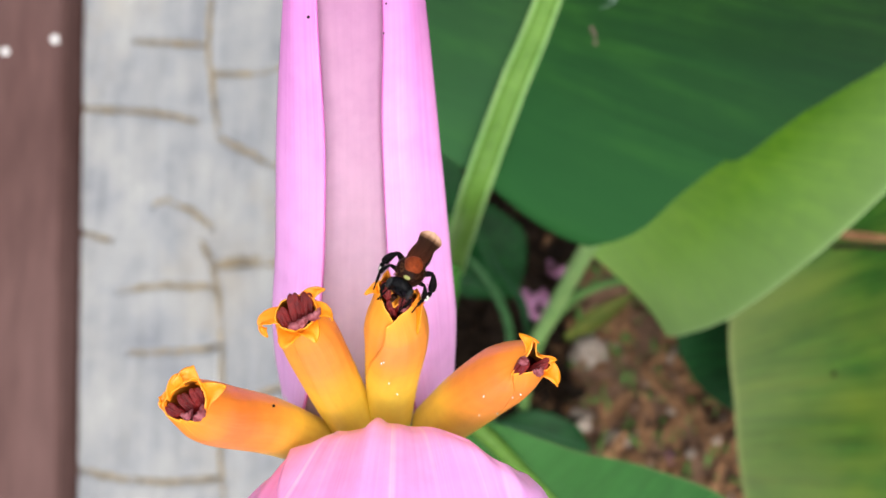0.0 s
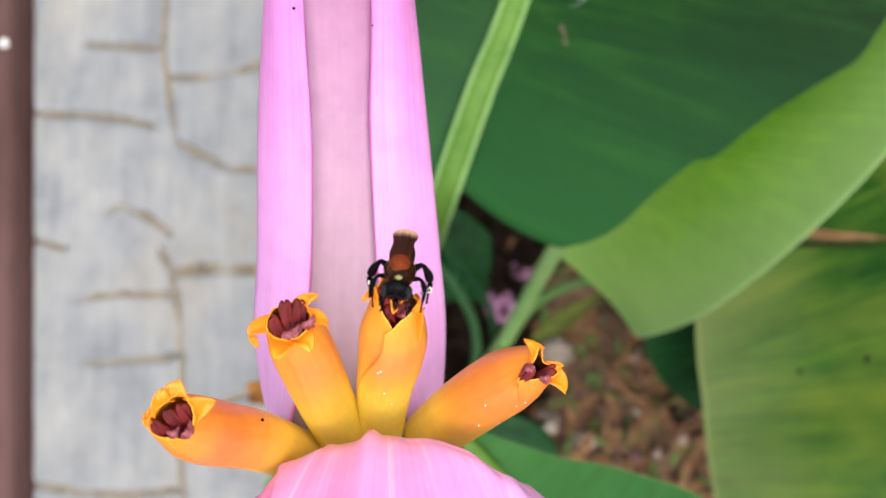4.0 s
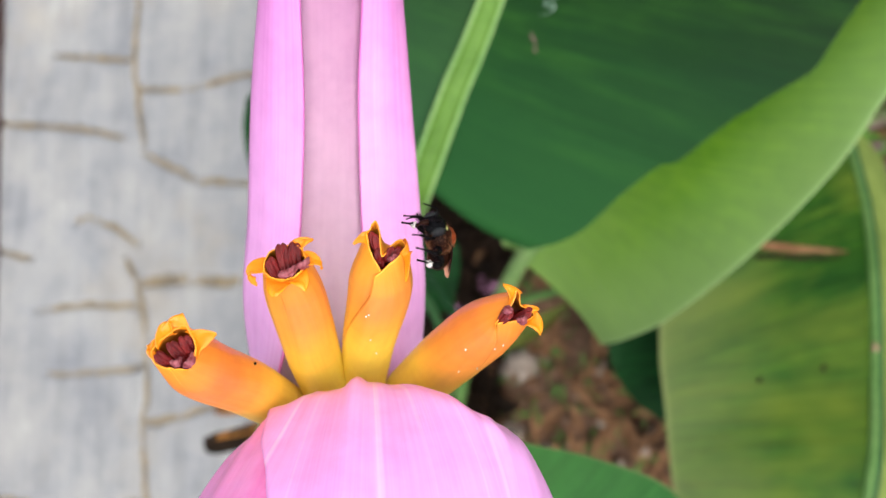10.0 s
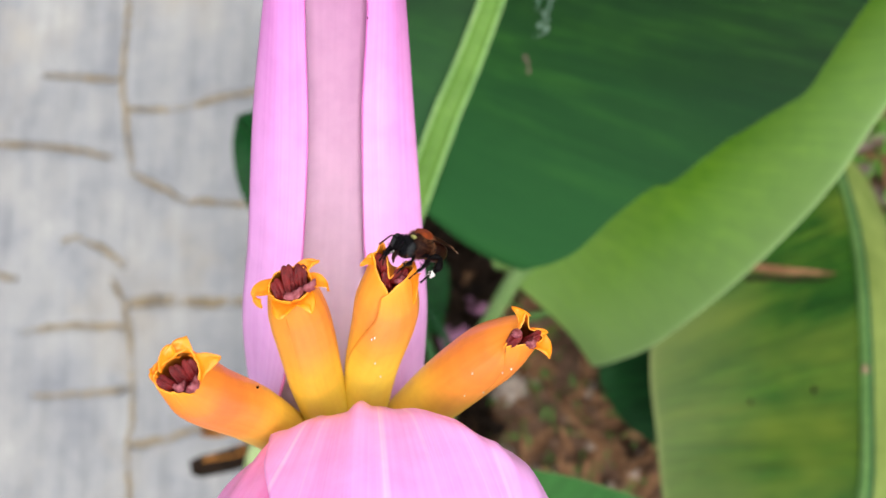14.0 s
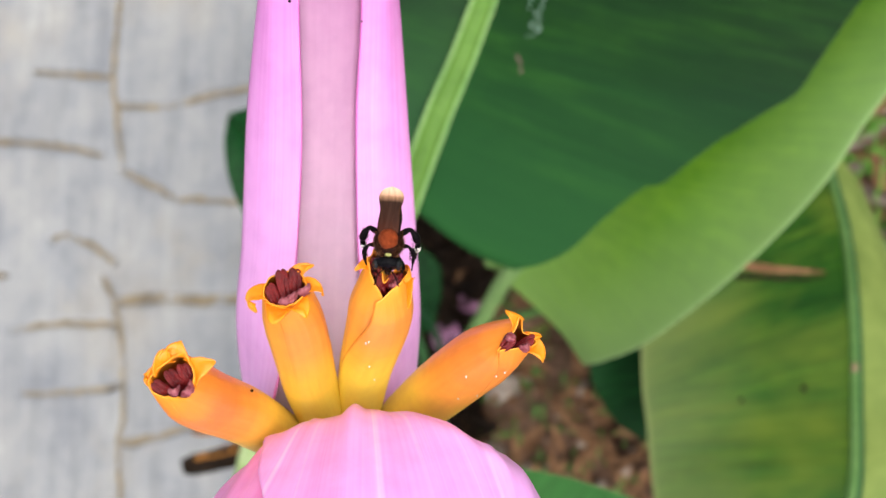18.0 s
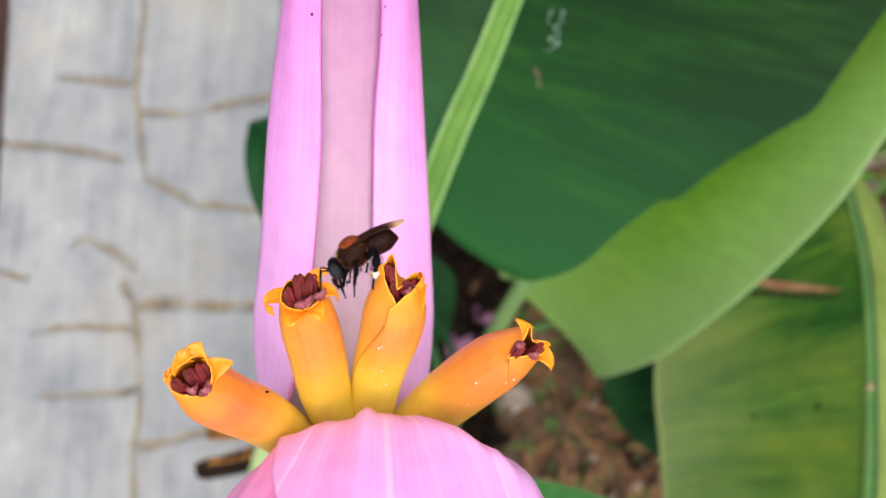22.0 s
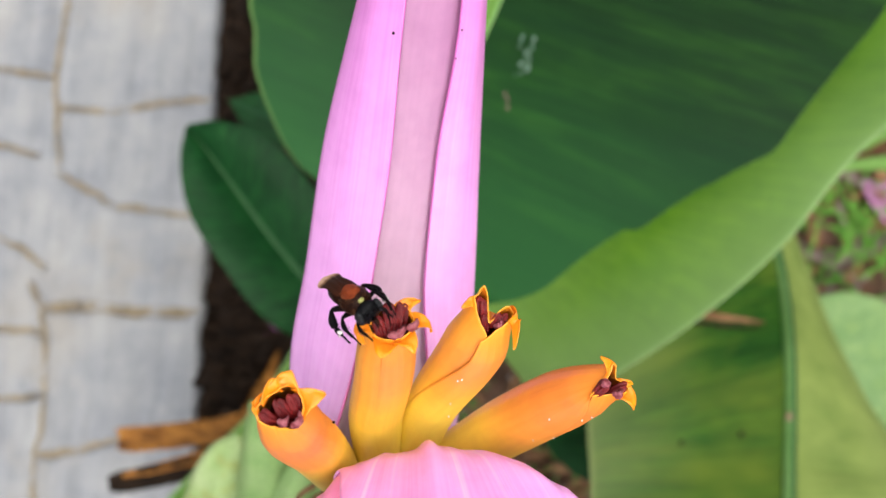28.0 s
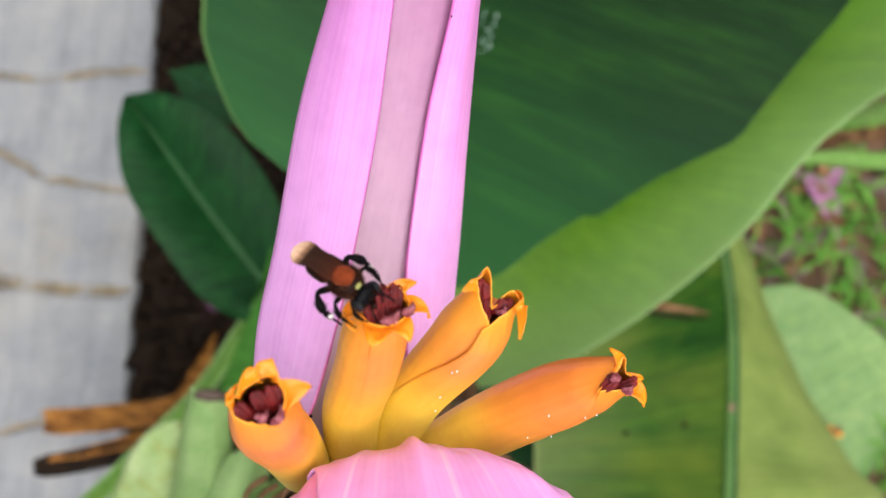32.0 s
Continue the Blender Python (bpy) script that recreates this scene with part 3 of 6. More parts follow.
def slab():
    """Concrete strip with real crack grooves in its top, and sand lying in them."""
    nx, ny, y0, y1 = 120, 300, -0.45, 0.75
    hx, hy = 0.4545 / nx, (y1 - y0) / ny
    depth = np.zeros((ny + 1, nx + 1))
    gx = np.array([[slab_x(y0 + j * hy, "l") + i * hx for i in range(nx + 1)] for j in range(ny + 1)])
    gy = np.repeat((y0 + hy * np.arange(ny + 1))[:, None], nx + 1, 1)
    for line in CRACKS:
        for x, y in line:
            d2 = (gx - x) ** 2 + (gy - y) ** 2
            depth = np.maximum(depth, 0.009 * max(0.62, 0.95 + 1.1 * noise.noise(Vector((x * 25, y * 25, 4)))) * np.exp(-d2 / 0.0050 ** 2))
    verts, faces = [], []
    n = nx + 1
    for j in range(ny + 1):
        for i in range(n):
            x, y = float(gx[j, i]), float(gy[j, i])
            edge = min(i, nx - i)
            z = -float(depth[j, i]) + 0.0012 * noise.noise(Vector((x * 9, y * 9, 0))) - (0.004 if edge == 0 else 0.0)
            verts.append((x + (0.0025 * noise.noise(Vector((y * 30, 5, i)))) * (edge == 0), y, z))
    faces = [(j * n + i, j * n + i + 1, (j + 1) * n + i + 1, (j + 1) * n + i) for j in range(ny) for i in range(nx)]
    ring = [j * n + nx for j in range(ny + 1)]
    for ids, flip in ((ring, False), ([j * n for j in range(ny + 1)], True)):
        low = []
        for v in ids:
            x, y, z = verts[v]
            verts.append((x, y, -0.14))
            low.append(len(verts) - 1)
        for a, b, c, d in zip(ids, ids[1:], low[1:], low):
            faces.append((a, d, c, b) if not flip else (a, b, c, d))
    # long plain ends that carry the strip on
    for ya, yb in ((-6.0, y0), (y1, 6.0)):
        k = len(verts)
        for y in (ya, yb):
            for sd in "lr":
                for z in (0.0, -0.14):
                    verts.append((slab_x(y, sd), y, z))
        faces += [(k, k + 2, k + 6, k + 4), (k + 2, k + 3, k + 7, k + 6), (k + 1, k, k + 4, k + 5)]
    ob = part("pavement", mesh_of(verts, faces, smooth=False), CONCRETE)
    tagged(ob, "grey broom-finished concrete path strip with sandy cracks", "path", kind="structure")
    for line in CRACKS:
        vs, fs = [], []
        for i, (x, y) in enumerate(line):
            a = line[max(i - 1, 0)]
            b = line[min(i + 1, len(line) - 1)]
            dx, dy = b[0] - a[0], b[1] - a[1]
            ln = math.hypot(dx, dy) or 1
            w = 1.5 * max(0.0012, 0.0020 + 0.0024 * noise.noise(Vector((x * 32, y * 32, 2))) + 0.0012 * noise.noise(Vector((x * 130, y * 130, 6))))
            w *= min(1, 0.35 + i * 0.25, 0.35 + (len(line) - 1 - i) * 0.25)
            vs += [(x - dy / ln * w, y + dx / ln * w, -0.0036), (x, y, -0.0044), (x + dy / ln * w, y - dx / ln * w, -0.0036)]
        for i in range(len(line) - 1):
            fs += [(3 * i, 3 * i + 1, 3 * i + 4, 3 * i + 3), (3 * i + 1, 3 * i + 2, 3 * i + 5, 3 * i + 4)]
        part("crack_sand", mesh_of(vs, fs), CRACK, ob, "sandy joint filling")


slab()


def beam():
    """Painted timber edging beside the path, one long length."""
    spans = [(-6.0, 6.0)]
    root = thing("edging_beam", (-1.09, 0.2, 0), "weathered brown-purple painted timber edging with white droppings", "edging", kind="structure")
    for a, b in spans:
        bm = bmesh.new()
        box_bm(bm, -0.078, 0.068, a - 0.2, b - 0.2, -0.15, 0.03)
        bmesh.ops.bevel(bm, geom=bm.edges[:], offset=0.004, segments=2, affect="EDGES")
        for v in bm.verts:
            v.co.x += -0.055 * (v.co.y + 0.2) + 0.0
        me = bpy.data.meshes.new("mesh")
        bm.to_mesh(me)
        bm.free()
        part("timber", me, BEAM, root)
    for x, y, r in ((-1.061, 0.411, 0.0080), (-1.157, 0.400, 0.007)):
        part("dropping", blob_mesh(Vector((x, y, 0.0305)) - root.location, (r, r * 0.9, 0.002), rough=0.5, seed=int(1000 * r)), WHITE, root, "white bird dropping")


beam()

# ---- the plants ----


def leaf(parent, name, base, blade, mat, rib, rib_mat, label="", rib_radii=((0, 0.006), (1, 0.002)), flat=0.8, thick=0.0003, rib_n=40, edges=()):
    holder = part(name, blade, mat, parent, label, thick)
    part("midrib", tube_mesh(rib, rib_radii, base, rib_n, 10, flat=flat), rib_mat, holder)
    for sgn, mat_e, wide in edges:
        line = []
        fr = frames_along(spline(rib, 60), (0, 0, 1))
        for i, (p, t, s, nr) in enumerate(fr):
            r = table(rib_radii, i / 59)
            line.append(p + s * sgn * r * 0.86 + nr * r * flat * 0.62)
        part("rib_edge", tube_mesh(line, tuple((f, r * wide) for f, r in rib_radii), base, 120, 8), mat_e, holder)
    return holder


# flowering banana: bract, bud, flowers, young fruits and its big leaf
base = tip((-0.02, -0.42, -1.0))
base.z = -0.05
plant = thing("flowering_banana", base, "ornamental banana plant with lifted pink bract and orange flowers", "banana plant")

A_MID = [(0.0215, 0.0408, -0.60), (0.0423, 0.098, -0.595), (0.0644, 0.1527, -0.59), (0.128, 0.33, -0.585), (0.2, 0.55, -0.62), (0.25, 0.72, -0.70)]
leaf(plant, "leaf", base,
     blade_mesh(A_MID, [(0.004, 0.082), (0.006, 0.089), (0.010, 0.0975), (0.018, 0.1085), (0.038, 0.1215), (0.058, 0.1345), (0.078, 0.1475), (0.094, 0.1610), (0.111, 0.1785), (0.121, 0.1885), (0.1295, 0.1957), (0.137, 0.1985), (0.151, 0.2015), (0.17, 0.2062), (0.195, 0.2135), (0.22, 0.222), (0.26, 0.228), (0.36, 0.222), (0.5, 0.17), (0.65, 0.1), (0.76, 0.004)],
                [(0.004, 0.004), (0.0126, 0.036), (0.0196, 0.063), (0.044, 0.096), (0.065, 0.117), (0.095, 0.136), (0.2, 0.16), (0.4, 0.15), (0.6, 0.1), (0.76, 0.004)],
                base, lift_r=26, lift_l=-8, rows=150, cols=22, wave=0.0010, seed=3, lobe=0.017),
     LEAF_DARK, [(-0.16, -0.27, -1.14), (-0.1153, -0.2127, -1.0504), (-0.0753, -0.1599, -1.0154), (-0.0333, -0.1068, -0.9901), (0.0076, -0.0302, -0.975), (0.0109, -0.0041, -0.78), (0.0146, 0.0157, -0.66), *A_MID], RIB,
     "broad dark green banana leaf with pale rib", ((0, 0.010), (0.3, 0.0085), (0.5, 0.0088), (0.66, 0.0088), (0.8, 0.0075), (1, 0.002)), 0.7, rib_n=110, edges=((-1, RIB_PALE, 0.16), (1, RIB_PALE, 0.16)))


def bract():
    """Lifted bract: a trough whose margins roll towards the middle."""
    rows, verts, faces, uvs = 70, [], [], []
    # y, then x and z of outer left, rolled left lip, rolled right lip, outer right
    keys = [(-0.052, -0.0357, -0.2613, -0.0396, -0.2343, -0.0050, -0.2459, 0.0015, -0.2680),
            (-0.038, -0.0409, -0.2537, -0.0331, -0.2284, -0.0074, -0.2418, 0.0025, -0.2617),
            (-0.020, -0.0422, -0.2464, -0.0294, -0.2252, -0.0108, -0.2378, 0.0033, -0.2545),
            (0.0, -0.0405, -0.2404, -0.0272, -0.2205, -0.0135, -0.2323, 0.0017, -0.2461),
            (0.027, -0.0390, -0.2327, -0.0262, -0.2116, -0.0140, -0.2223, -0.0010, -0.2363),
            (0.052, -0.0357, -0.2199, -0.0267, -0.2023, -0.0130, -0.2105, -0.0037, -0.2261),
            (0.080, -0.031, -0.205, -0.0250, -0.192, -0.0145, -0.198, -0.0075, -0.211),
            (0.105, -0.025, -0.192, -0.0215, -0.184, -0.016, -0.187, -0.0125, -0.195),
            (0.122, -0.0185, -0.182, -0.0183, -0.1815, -0.0181, -0.1815, -0.0178, -0.182)]

    def at(y, col):
        return table([(k[0], k[col]) for k in keys], y)

    outer = []
    for i in range(rows + 1):
        y = -0.045 + 0.167 * i / rows
        ol, fl, frr, orr = (Vector((at(y, c), y, at(y, c + 1))) for c in (1, 3, 5, 7))
        w = (orr - ol).length
        back = Vector((0.30, 0, -1)).normalized()
        bl = fl.lerp(ol, 0.24) + back * 0.05 * w
        br = frr.lerp(orr, 0.24) + back * 0.05 * w
        le = ol + (ol - orr).normalized() * 0.02 * w
        section = spline([fl, fl.lerp(ol, 0.55) + Vector((-0.0012, 0, 0.0018)), le, bl, br, orr, frr.lerp(orr, 0.45) + Vector((0.0012, 0, 0.0016)), frr], 43)
        section[1], section[-2] = section[0].lerp(section[1], 0.12), section[-1].lerp(section[-2], 0.12)
        outer.append(section)
    n = 43
    for i, sec in enumerate(outer):
        for k, p in enumerate(sec):
            q = p + Vector((0, 0, 0.00025 * noise.noise(Vector((k * 0.9, i * 0.08, 4)))))
            verts.append(tip(q) - base)
            uvs.append((k / (n - 1), i / rows))
    for i in range(rows):
        for k in range(n - 1):
            faces.append((i * n + k, (i + 1) * n + k, (i + 1) * n + k + 1, i * n + k + 1))
    me = mesh_of(verts, faces, uvs)
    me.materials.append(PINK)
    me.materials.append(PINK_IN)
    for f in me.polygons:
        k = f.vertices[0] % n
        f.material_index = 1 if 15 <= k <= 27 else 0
    ob = part("bract", me, PINK, plant, "lifted pink bract with inrolled margins, inside pale below and darker mauve above", 0.0007)
    for x, y, z, r in ((-0.0285, 0.0490, -0.2035, 0.00035), (-0.0125, 0.0535, -0.2100, 0.00035), (-0.0130, 0.0475, -0.2120, 0.00025)):
        part("speck", blob_mesh(tip((x, y, z)) - base, (r, r, r), rings=5, sides=6), BEE_BLACK, ob, "tiny dark speck")


bract()


def bud():
    """Closed bud of overlapping bracts: a body with a puckered shoulder, a broad bract wrapped over its front, a deeper pink one beside it."""
    c = Vector((-0.012, -0.0925, -0.1985))
    lean = Matrix.Rotation(radians(-34), 3, 'X')
    # azimuth, height along the axis and radius of the shoulder
    brim = [(-180, 0.0445, 0.0262), (-120, 0.045, 0.024), (-60, 0.044, 0.027), (-10, 0.042, 0.031), (30, 0.0405, 0.0345), (46, 0.0395, 0.0368), (50, 0.0395, 0.0369), (53, 0.0412, 0.0341), (58, 0.0463, 0.0299), (64, 0.0490, 0.0259),
            (82, 0.0512, 0.0207), (90, 0.0518, 0.0200), (96, 0.0531, 0.0200), (103, 0.0518, 0.0190), (109, 0.0514, 0.0186), (116, 0.0513, 0.0190), (122, 0.0516, 0.0197), (129, 0.0506, 0.0204), (136, 0.0504, 0.0215), (148, 0.0469, 0.0229), (157, 0.0447, 0.0256), (180, 0.0445, 0.0262)]

    lines = {}

    def egg(h, az):
        return math.sqrt(max(0.0, 1 - (h / 0.060) ** 2)) * math.hypot(0.0455 * math.cos(radians(az)), 0.041 * math.sin(radians(az)))

    def profile(az, inner):
        az = (az + 180) % 360 - 180
        h = table([(b[0], b[1]) for b in brim], az)
        r = table([(b[0], b[2]) for b in brim], az)
        k = r / egg(h, az)
        g = 1.015 + 0.015 * math.exp(-((az - 35) / 30) ** 2)
        soft = 0.75 if k > 1 else 0.4
        pts = [(h, r), (h - 0.007, egg(h - 0.007, az) * k ** soft * g), (0.019, egg(0.019, az) * k ** (soft * 0.35) * g), (0.0, egg(0, az) * g), (-0.03, egg(0.03, az)), (-0.05, egg(0.05, az)), (-0.0598, 0.0008)]
        if inner:
            pts = [(h - 0.010, r * 0.12), (h - 0.004, r * 0.55), (h - 0.0006, r * 0.9)] + pts
        return [Vector((q[0], q[1], 0)) for q in pts]

    def shell(a0, a1, grow, mat, name, lab, seed, parent, inner=False, margin=None, rows=90, cols=150):
        verts, faces, uvs = [], [], []
        for k in range(cols + 1):
            u = k / cols
            for i in range(rows + 1):
                v = i / rows
                az = a0 + ((margin(v) if margin else a1) - a0) * u
                key = (round(az, 1), inner, rows)
                if key not in lines:
                    lines[key] = spline(profile(key[0], inner), rows + 1)
                q = lines[key][i]
                ar = radians(az)
                pleat = math.sin(ar * 26 + 1.6 * noise.noise(Vector((ar * 3, v * 1.5, seed)))) * 0.00016 * min(1.0, v * 8) * math.exp(-v * 1.2)
                pleat += 0.0011 * noise.noise(Vector((ar * 7, v * 1.3, seed))) * math.exp(-((v - 0.06) / 0.10) ** 2) * (1 if not inner else 0.5)
                pleat += 0.0007 * noise.noise(Vector((ar * 2.2, v * 3, seed + 3))) * min(1.0, v * 6)
                rr = q.y + grow + pleat * min(1.0, q.y / 0.01)
                if margin:
                    rr += 0.0009 * math.exp(-((1 - u) / 0.03) ** 2)
                ex, ez = 0.0455 * math.cos(ar), 0.041 * math.sin(ar)
                f = 1.0 / math.hypot(ex, ez)
                p = c + lean @ Vector((rr * ex * f, q.x + (grow if i == 0 else 0.0), rr * ez * f))
                verts.append(tip(p) - base)
                uvs.append((abs(az - a1) / 90 if not margin else abs(az - 149) / 90, v))
        n = rows + 1
        for k in range(cols):
            for i in range(rows):
                faces.append((k * n + i, k * n + i + 1, (k + 1) * n + i + 1, (k + 1) * n + i))
        return part(name, mesh_of(verts, faces, uvs), mat, parent, lab, 0.0 if inner else 0.0006)

    core = shell(-180, 180, -0.0012, PINK_BUD, "bud", "closed pink bud of overlapping ridged bracts", 2, plant, True, cols=120, rows=70)
    shell(-70, 150, 0.0, PINK_BUD, "bud_bract", "", 6, core, margin=lambda v: table([(0, 150), (0.1, 139), (0.22, 128), (0.29, 119), (0.35, 115), (0.6, 112), (1, 112)], v))
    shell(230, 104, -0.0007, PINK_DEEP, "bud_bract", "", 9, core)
    part("speck", blob_mesh(tip((-0.0418, -0.0572, -0.1985)) - base, (0.0003, 0.0003, 0.0003), rings=5, sides=6), BEE_BLACK, core, "tiny dark speck")


bud()


def anther(h0, h1, front, tube, pale, width=0.00104):
    """A flat two-lobed anther with a furrow down its face; a spent one is broader, thinner and streaked."""
    h0, h1 = Vector(h0), Vector(h1)
    h0 = h0 + (h0 - h1) * 0.15
    axis = (h1 - h0).normalized()
    nrm = (front - axis * axis.dot(front)).normalized()
    side = axis.cross(nrm)
    rows, sides, vs, fs, us = 16, 18, [], [], []
    wide, thick = (width * 0.85, 0.00050) if pale else (width * 0.80, 0.00078)
    for i in range(rows + 1):
        v = i / rows
        end = max(0.04, 1 - max(0.0, (v - 0.72) / 0.28) ** 2.4) ** 0.6 * (0.55 + 0.45 * min(1.0, v * 3))
        mid = h0.lerp(h1, v) + nrm * (0.0009 if pale else 0.0005) * math.sin(math.pi * v)
        for k in range(sides):
            a = 2 * math.pi * k / sides
            r = 1 - ((0.2 if pale else 0.75) * math.exp(-(math.remainder(a - math.pi / 2, 2 * math.pi) / 0.30) ** 2))
            if pale:
                r *= 1 + 0.16 * math.sin(v * 22 + math.cos(a) * 3) + 0.10 * math.sin(a * 7)
            else:
                r *= 1 + 0.05 * noise.noise(Vector((a * 2, v * 9, h0.x * 3000)))
            vs.append(tip(mid + side * math.cos(a) * wide * end * r + nrm * math.sin(a) * thick * end * r) - base)
            us.append((k / sides, v))
    for i in range(rows):
        for k in range(sides):
            k2 = (k + 1) % sides
            fs.append((i * sides + k, i * sides + k2, (i + 1) * sides + k2, (i + 1) * sides + k))
    fs.append(tuple(range(rows * sides, (rows + 1) * sides)))
    part("anther", mesh_of(vs, fs, us), STIGMA if pale else MAROON, tube, "pinkish spent anther" if pale else "")


def flower(pts, radii, seed, mat, edge, lips, anthers, end=0.95, lap=1.0, grains=()):
    """Tubular flower: one petal sheet rolled round the line pts, its first margin lying over its last.
    edge: angle from the front and place of the mouth's margin; lap: how far the overlap stands off; lips: angle, half-width (mm), tip, bulge (mm)."""
    rows, top, cols, v0 = 34, 16, 120, 0.84
    fine = spline(pts, 101)
    last = int(end * 100)
    fr = frames_along(fine, (0, -0.2, 1))
    turn = 1 if edge[1][0] > edge[0][0] else -1
    margin = spline([e[1:] for e in edge], cols + 1)

    def ring(v):
        x = v * last
        i = min(int(x), 99)
        p, t, sd, nr = fr[i]
        return p.lerp(fr[i + 1][0], x - i), t, sd, nr

    def angle(s):
        x = s * (len(edge) - 1)
        k = min(int(x), len(edge) - 2)
        return radians(edge[k][0] + (edge[k + 1][0] - edge[k][0]) * (x - k))

    def wall(v, a, over=0.0):
        p, t, sd, nr = ring(min(1.0, v))
        r = table(radii, min(1.0, v)) + over
        r *= 1 + 0.02 * math.cos(5 * a + seed) * v + 0.010 * noise.noise(Vector((math.cos(a) * 2, math.sin(a) * 2, v * 3 + seed))) + 0.005 * math.sin(a * 17 + seed) * min(1.0, v * 2)
        return p + nr * math.cos(a) * r + sd * math.sin(a) * r

    def rolled(v, s):
        fade = lap * min(1.0, max(0.0, (v - 0.48) / 0.3))
        a = angle(s) - turn * 1.9 * lap * (v0 - v) * max(0.0, 1 - s / 0.3) ** 2
        over = 0.00058 * fade * max(0.0, 1 - s / 0.22) - 0.00025 * lap * max(0.0, (s - 0.85) / 0.15)
        return wall(v, a, over)

    verts, faces, uvs = [], [], []
    for i in range(rows + top + 1):
        for k in range(cols + 1):
            s = k / cols
            if i <= rows:
                v = v0 * i / rows
                q = rolled(v, s)
            else:
                f = (i - rows) / top
                v = v0 + (1 - v0) * f
                b = rolled(v0, s)
                lead = (b - rolled(v0 - 0.05, s)).normalized() * (margin[k] - b).length * 0.75
                q = b * (1 + 2 * f) * (1 - f) ** 2 + lead * f * (1 - f) ** 2 + margin[k] * f * f * (3 - 2 * f) - (margin[k] - b) * 0.7 * f * f * (f - 1)
                q = q + (q - ring(1.0)[0]).normalized() * 0.00025 * f * noise.noise(Vector((s * 26, f * 2, seed)))
            verts.append(tip(q) - base)
            uvs.append((s, v))
    w = cols + 1
    for i in range(rows + top):
        for k in range(cols):
            # without an overlap the sheet is a closed tube up to the mouth
            lo = 0 if lap == 0 and k == cols - 1 and i <= rows else k + 1
            hi = 0 if lap == 0 and k == cols - 1 and i < rows else k + 1
            quad = (i * w + k, i * w + lo, (i + 1) * w + hi, (i + 1) * w + k)
            faces.append(quad if turn > 0 else quad[::-1])
    tube = part("flower", mesh_of(verts, faces, uvs), mat, plant, "tubular orange flower, yellow at the base", 0.00022)
    for gv, ga in grains:
        gp = wall(gv, ga, 0.0005)
        part("pollen_grain", blob_mesh(tip(gp + (gp - ring(gv)[0]).normalized() * 0.0003) - base, (0.00018, 0.00024, 0.0002), rings=5, sides=6, rough=0.7, seed=int(gv * 100)), POLLEN, tube, "pale pollen grain")
    _, t1, s1, n1 = ring(1.0)
    for ang, width, target, bulge in lips:
        goal = Vector(target)
        want = ang if turn > 0 else ang - 360 if ang > edge[0][0] else ang
        if turn > 0 and want < edge[0][0]:
            want += 360
        near = min(range(cols + 1), key=lambda k: abs(angle(k / cols) - radians(want)))
        a = radians(ang)
        out = n1 * math.cos(a) + s1 * math.sin(a)
        root = margin[near] - t1 * 0.0006
        ln = (goal - root).length
        q1 = root + t1 * min(0.0022, ln * 0.40) + out * bulge * 0.001
        q2 = goal.lerp(q1, 0.38) + out * bulge * 0.0008 + t1 * 0.0003
        tan = s1 * math.cos(a) - n1 * math.sin(a)
        m, across, vs, fs, us = 18, 8, [], [], []
        for i in range(m + 1):
            v = i / m
            w0, w1, w2, w3 = (1 - v) ** 3, 3 * v * (1 - v) ** 2, 3 * v * v * (1 - v), v ** 3
            p = root * w0 + q1 * w1 + q2 * w2 + goal * w3
            dirn = ((q1 - root) * (1 - v) ** 2 + (q2 - q1) * 2 * v * (1 - v) + (goal - q2) * v * v).normalized()
            cross = (tan - dirn * dirn.dot(tan)).normalized()
            nrm = cross.cross(dirn)
            wd = width * 0.001 * (1 - v) ** 0.75 * (1 + 0.16 * noise.noise(Vector((v * 4, ang * 0.3, seed)))) + 0.00010
            for k in range(across + 1):
                u = k / across * 2 - 1
                q = p + cross * u * wd - out * (u * u) * wd * 0.35 + nrm * 0.0004 * noise.noise(Vector((u * 1.6, v * 3, ang * 0.37 + seed))) * min(1.0, v * 3)
                vs.append(tip(q) - base)
                us.append((k / across * 0.3, v))
        for i in range(m):
            for k in range(across):
                x = i * (across + 1) + k
                fs.append((x, x + 1, x + across + 2, x + across + 1))
        part("lip", mesh_of(vs, fs, us), ORANGE_LIP, tube, "", 0.0002)
    # the packed filaments fill the throat
    vs, fs = [], []
    for i in range(7):
        f = i / 6
        for k in range(24):
            a = 2 * math.pi * k / 24
            p, t, sd, nr = ring(0.80 + 0.07 * f)
            r = table(radii, 0.80) * 0.86 * (1 - f) ** 0.6
            vs.append(tip(p + (nr * math.cos(a) + sd * math.sin(a)) * r * (1 + 0.12 * math.sin(a * 6 + i)) + t * 0.0008 * noise.noise(Vector((a * 2, f * 4, seed)))) - base)
    for i in range(6):
        for k in range(24):
            fs.append((i * 24 + k, i * 24 + (k + 1) % 24, (i + 1) * 24 + (k + 1) % 24, (i + 1) * 24 + k))
    part("throat", mesh_of(vs, fs), MAROON, tube, "dark red throat packed with filaments")
    for h1, h0, pale in anthers:
        anther(h0, h1, n1 if n1.z > 0.6 else (n1 + Vector((0, 0, 0.8))).normalized(), tube, pale)
    return tube


